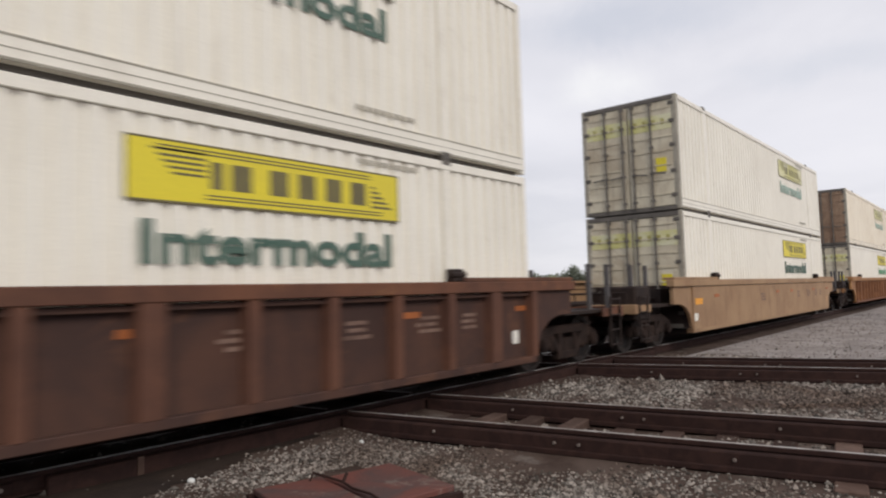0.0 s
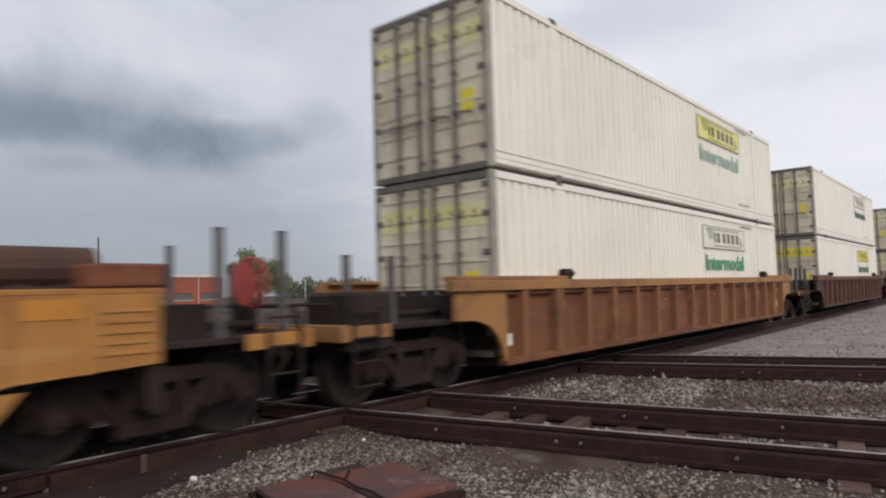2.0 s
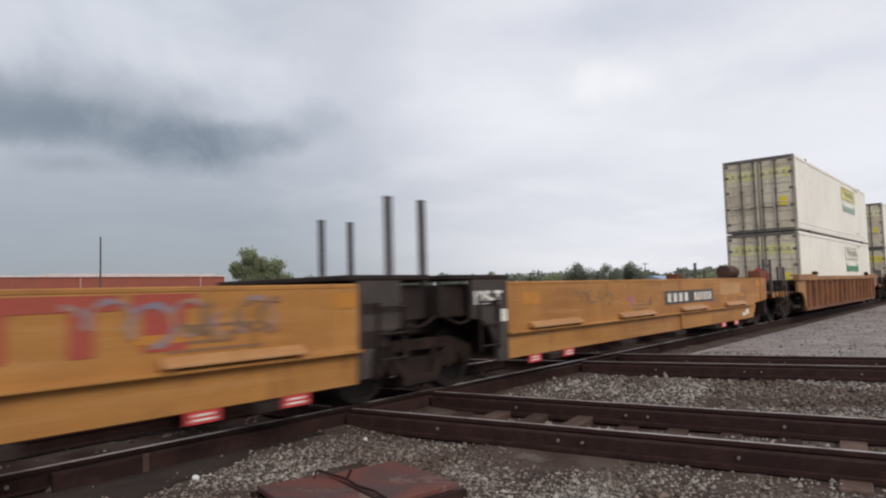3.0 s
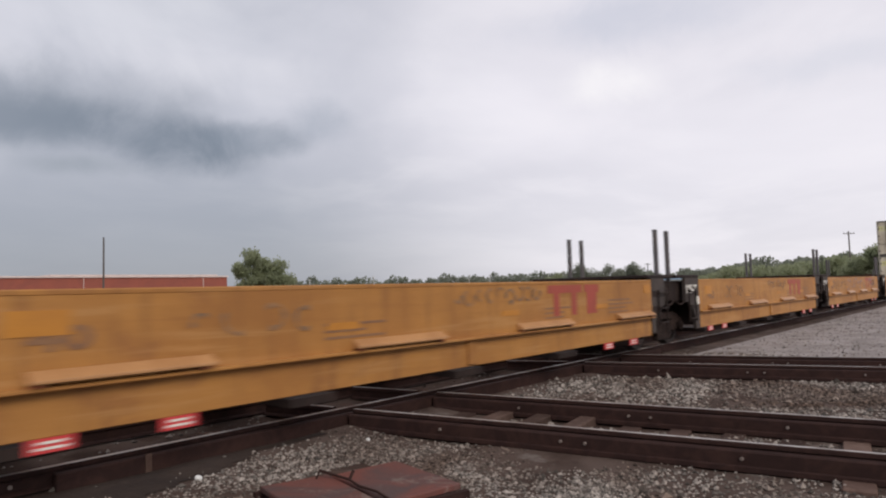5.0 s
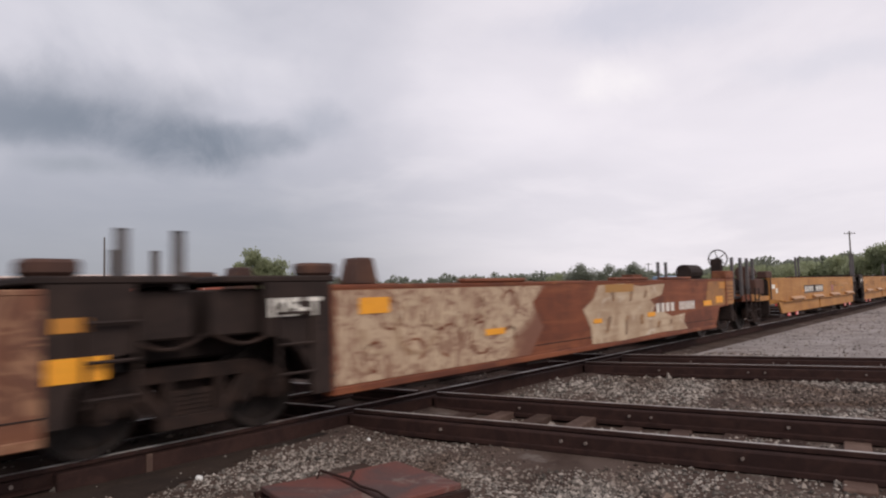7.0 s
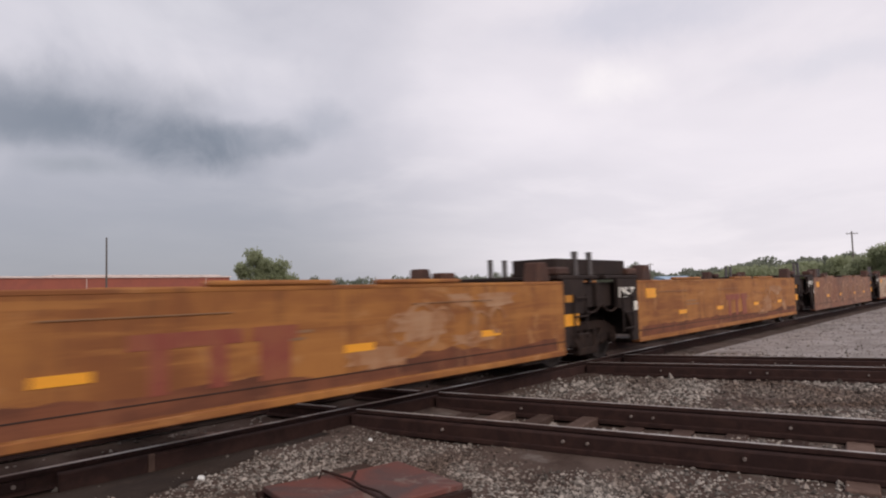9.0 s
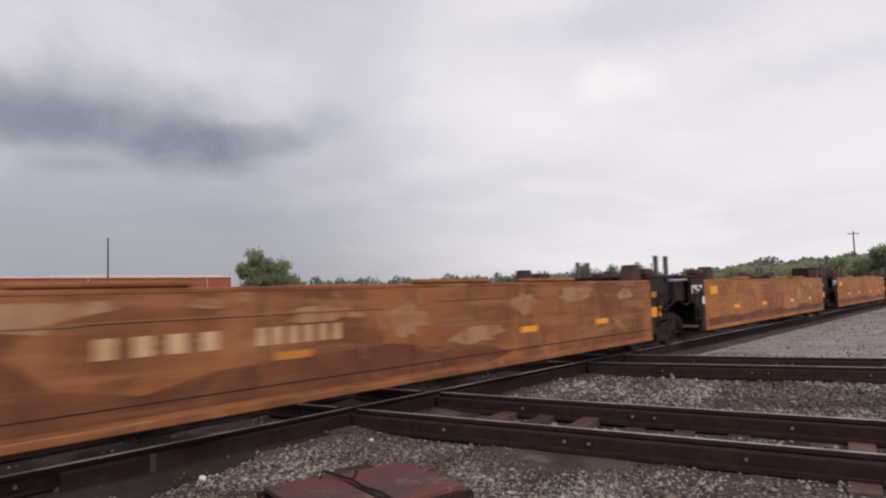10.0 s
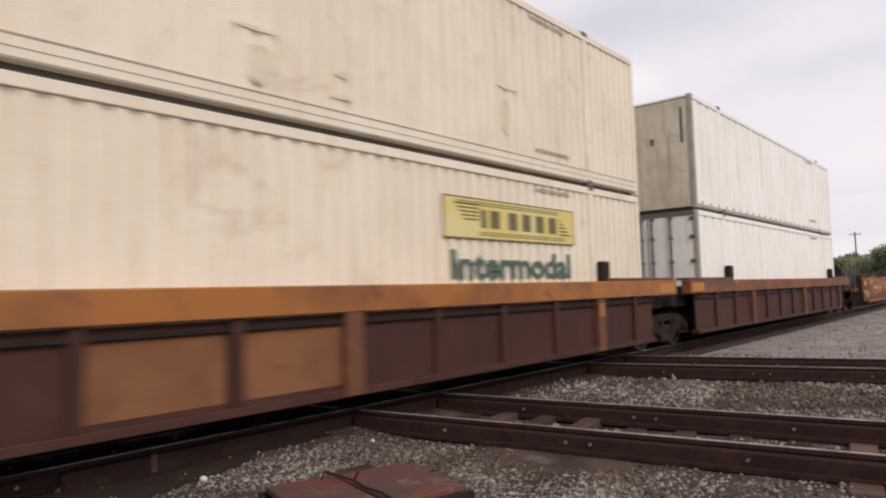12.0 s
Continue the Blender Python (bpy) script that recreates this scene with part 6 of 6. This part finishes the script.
            words("B", f - m - 7.9, f - m - 7.5, YS, 1.05, 1.25, "stencil", STENCIL_DARK, c, "dark stencilled letter")
        for x, w, rows, s in ((-2.6, 1.0, 3, 1), (1.9, 0.9, 3, 2), (4.1, 1.1, 4, 3)):
            stencil_rows(c, x, 0.92, w, rows, STENCIL_DARK, 70 + k * 5 + s)

    # five-unit empty car in worn rust colours
    spans = ((-114.4, -128.22), (-131.1, -143.5), (-146.3, -158.6), (-161.45, -174.0), (-177.1, -190.95))
    paints = (BROWN_SIDE, TAGGED_PALE, WORN_ORANGE, WORN_ORANGE, WORN)
    names = ("empty chestnut-brown well unit covered in cream graffiti", "empty rust-orange well unit with pale graffiti swirls",
             "empty worn orange well unit with rust streaks", "empty worn orange well unit with a red logo", "empty worn orange well unit with scratched sides")
    for k, (f, r) in enumerate(spans):
        m = (f + r) / 2
        c = empty_unit(m, (f - r) / 2, "plain", paints[k], names[k], "coupler" if k == 0 else "link", "coupler" if k == 4 else "link", brake=BLACK, seed=10 + k, posts=2.03)
        if k == 0:
            tag = Solid().slab([(r - m + 0.05, 0.40), (-124.3 - m, 0.40), (-123.9 - m, 0.8), (-124.2 - m, 1.2), (-123.8 - m, 1.46), (r - m + 0.05, 1.46)], YS - 0.006, YS - 0.001)
            part("graffiti", tag, TAGGED_CREAM, c, "cream graffiti with dark outlines")
            scrawl(c, r - m + 0.3, -124.5 - m, 0.46, 0.98, 5, BROWN_SIDE, 131, 0.018, lift=0.0055)
            scrawl(c, r - m + 0.5, -124.4 - m, 0.92, 1.42, 4, BROWN_SIDE, 132, 0.016, lift=0.0055)
            scrawl(c, r - m + 0.4, -124.6 - m, 0.6, 1.3, 5, CREAM_SPRAY, 133, 0.06, lift=0.0055)
            for px, pw, pz, ph in ((0.40, 0.48, 1.18, 0.19), (2.78, 0.47, 0.77, 0.09), (5.97, 0.31, 0.76, 0.08), (8.26, 0.38, 0.77, 0.09)):
                part("reflector", Solid().box(r - m + px, r - m + px + pw, YS - 0.018, YS - 0.0145, pz, pz + ph), REFLECT, c)
            blob = Solid().slab([(-122.3 - m, 0.40), (-121.1 - m, 0.38), (-119.2 - m, 0.42), (-117.8 - m, 0.40), (-118.0 - m, 0.58), (-117.9 - m, 0.76), (-118.7 - m, 0.72), (-119.1 - m, 0.84), (-119.7 - m, 0.86), (-119.55 - m, 1.0), (-119.8 - m, 1.12), (-119.2 - m, 1.2), (-119.0 - m, 1.44), (-120.2 - m, 1.40), (-121.0 - m, 1.46), (-122.0 - m, 1.44), (-122.2 - m, 1.2), (-122.6 - m, 1.02), (-122.35 - m, 0.7)], YS - 0.006, YS - 0.001)
            part("graffiti", blob, CREAM_SPRAY, c, "large cream graffiti letters run together")
            for j, (u, z, w, t, lean) in enumerate(((-121.8, 0.55, 0.20, 0.42, 0.12), (-121.5, 1.12, 0.22, 0.26, -0.06), (-121.0, 0.46, 0.14, 0.5, 0.05), (-120.75, 1.1, 0.16, 0.3, 0.05),
                                                    (-120.3, 0.62, 0.24, 0.3, 0.0), (-120.1, 1.15, 0.18, 0.22, 0.08), (-119.5, 0.50, 0.22, 0.22, 0.05), (-118.8, 0.55, 0.18, 0.16, 0.0))):
                part("graffiti", Solid().slab([(u - m, z), (u - m + w * 0.6, z + 0.03), (u - m + w * 0.75 + lean, z + t * 0.7), (u - m + w * 0.35 + lean, z + t * 0.78), (u - m + lean * 0.6, z + t * 0.6)], YS - 0.0095, YS - 0.0065), DARK_SPRAY, c, "dark gap inside the letters")
            part("yellow_patch", Solid().box(-121.75 - m, -120.55 - m, YS - 0.0095, YS - 0.0065, 1.30, 1.45), OLIVE, c, "dull olive-yellow sprayed patch")
            part("end_patch", Solid().slab([(f - m - 2.15, 0.86), (f - m - 0.02, 0.86), (f - m - 0.02, 1.46), (f - m - 1.9, 1.46), (f - m - 2.0, 1.25)], YS - 0.004, YS), TAN_CHORD, c, "paler orange end of the side")
            mark_plate(c, -119.6 - m, -117.2 - m, 0.79, 1.08, False)
            part("reflector", Solid().box(f - m - 2.3, f - m - 1.75, YS - 0.009, YS - 0.0045, 0.88, 1.0), REFLECT, c)
            part("reflector", Solid().box(f - m - 1.4, f - m - 0.9, YS - 0.009, YS - 0.0045, 0.92, 1.09), REFLECT, c)
        if k in (2, 3):
            logo_bars(c, -168.62 + 167.72, -166.80 + 167.72, 0.58, 1.12, RED_WORN)
            worn_blotches(c, 2.0, 4.8, 0.50, 1.38, 5, 84 + k)
            low = [(-6.0 + 0.1 * j, 0.60 + 0.16 * noise.noise((j * 0.06, k, 1.0)) + 0.05 * noise.noise((j * 0.4, k, 2.0))) for j in range(121)]
            part("rust_stain", Solid().slab([(-6.05, 0.40), (6.05, 0.40)] + low[::-1], YS - 0.0009, YS - 0.0003), RUSTED, c, "red-brown rusted lower edge")
            scrawl(c, 2.2, 4.6, 0.70, 1.30, 6, WEAR, 87 + k, 0.035, lift=0.003)
            for wx in (-5.2, -1.6, 2.6):
                part("weld_line", Solid().box(wx, wx + 1.7, YS - 0.012, YS - 0.003, 1.27, 1.282), STENCIL_DARK, c, "dark weld line")
        if k == 3:
            part("equipment_box", Solid().box(6.3, 8.9, -1.30, -0.4, 1.63, 1.92), BLACK, c, "long black box over the joint", bevel=0.02)
        if k == 1:
            scrawl(c, -4.5, 4.0, 0.55, 1.35, 14, PALE_SPRAY, 85, 0.045)
        if k == 4:
            mark_plate(c, -188.1 - m, -185.2 - m, 0.88, 1.16, False, STEP)
            worn_blotches(c, -6.4, 6.2, 0.55, 1.42, 9, 88)
            e = r - m
            stain = [(e + 0.05, 0.42), (e + 8.4, 0.42), (e + 8.9, 0.50), (e + 8.2, 0.66), (e + 7.3, 0.70), (e + 6.4, 0.82), (e + 5.2, 0.78), (e + 4.1, 0.74), (e + 3.4, 0.60), (e + 2.7, 0.72), (e + 2.35, 1.0), (e + 2.5, 1.22), (e + 2.0, 1.40), (e + 0.05, 1.44)]
            part("rust_stain", Solid().slab(stain, YS - 0.0015, YS - 0.0005), RUSTED, c, "red-brown rusted lower panel")
            for x0, x1, z in ((r - m + 2.6, r - m + 6.3, 1.235), (r - m + 7.2, r - m + 9.0, 1.30), (r - m + 0.3, r - m + 2.9, 1.22)):
                part("weld_line", Solid().box(x0, x1, YS - 0.012, YS - 0.003, z, z + 0.012), STENCIL_DARK, c, "dark weld line")
            part("reflector", Solid().box(-186.2 - m, -185.75 - m, YS - 0.007, YS - 0.002, 0.77, 0.85), DULL_AMBER, c)
            part("reflector", Solid().box(r - m + 0.1, r - m + 1.1, YS - 0.005, YS, 0.80, 0.90), DULL_AMBER, c)
        for x, w, rows, s in ((-3.6, 0.9, 2, 1), (0.4, 0.8, 2, 2)):
            stencil_rows(c, x, 0.95, w, rows, STENCIL_DARK, 90 + k * 5 + s)

    # loaded units with the deep amber chord
    a = wide_chord_car(-203.7, 9.2, "maroon well unit with a worn amber top chord under white containers", "coupler", "link", cut=1.8, first=1.95)
    b = wide_chord_car(-223.3, 9.6, "maroon well unit with an amber top chord under ivory containers", "link", "link", cut=1.1, first=3.43, patched=True)
    truck(b, 9.6 + 0.42)
    truck(b, -9.6 - 0.42)
    for lv in (0, 1):
        container(-211.7, lv, 15.3, WHITE, "white panelled container with dark upright seams", pitch=0.57, depth=0.055, cut=(0.70, 0.78, 0.92), doors="plain", plain_front=lv == 1, seed=20 + lv, brow=0.14, plain_panels=True)
    container(-231.15, 0, 16.15, IVORY, "ribbed ivory container with a yellow panel and green lettering", depth=0.042, sign=SIGN_OLD, text=GREEN_DARK, band=SIGN, seed=23, sign_at=2.7, drop=0.165)
    top = container(-231.15, 1, 16.15, IVORY, "ribbed ivory container with worn rubbed-out markings", depth=0.036, band=SIGN_FADED, seed=24)
    rnd = random.Random(77)
    for x, z, w, t in ((-1.22, 0.36, 0.48, 0.52), (-1.45, 0.94, 0.80, 0.06), (-0.05, 0.42, 0.34, 0.10), (0.02, 0.68, 0.22, 0.12), (3.30, 0.52, 0.32, 0.72), (3.15, 1.28, 0.75, 0.07), (-4.6, 1.1, 0.6, 0.12)):
        edge = [(x + w / 2 * (1 + 0.9 * math.cos(k * 0.785) * rnd.uniform(0.6, 1.1)), z + t / 2 * (1 + 0.9 * math.sin(k * 0.785) * rnd.uniform(0.6, 1.1))) for k in range(8)]
        part("rubbed_mark", Solid().slab(edge, -BOX_W / 2 - 0.004, -BOX_W / 2 + 0.012), RUBBED, top, "brownish rubbed-out marking")


make_train()


# how far the train runs ahead of its even pace, in metres, at some times
AHEAD = ((0.0, 0.0), (1.5, -0.03), (2.0, -0.10), (2.5, 0.0), (3.0, 0.10), (4.0, 0.25), (5.0, 0.40), (5.5, 0.0), (6.0, 0.32), (6.5, 0.0),
         (7.0, 0.0), (8.0, 0.10), (9.0, 0.15), (9.5, 0.0), (10.0, 0.20), (10.5, 0.0), (11.0, 0.04), (11.5, -0.38), (12.0, 0.0))


def motions():
    """The whole train rolls along its track at a nearly even pace; every wheelset turns with it."""
    for ob, place, *z in MOVING:
        walk(ob, [(t, pose(place + SPEED * t + d, YC, z[0] if z else 0)) for t, d in AHEAD])
    turn = math.degrees(SPEED / 0.457)
    for w, dx in WHEELS:
        walk(w, [(k / 30, pose(dx, 0, 0.457, 0, (turn * k / 30) % 360, 0)) for k in range(361)])


motions()
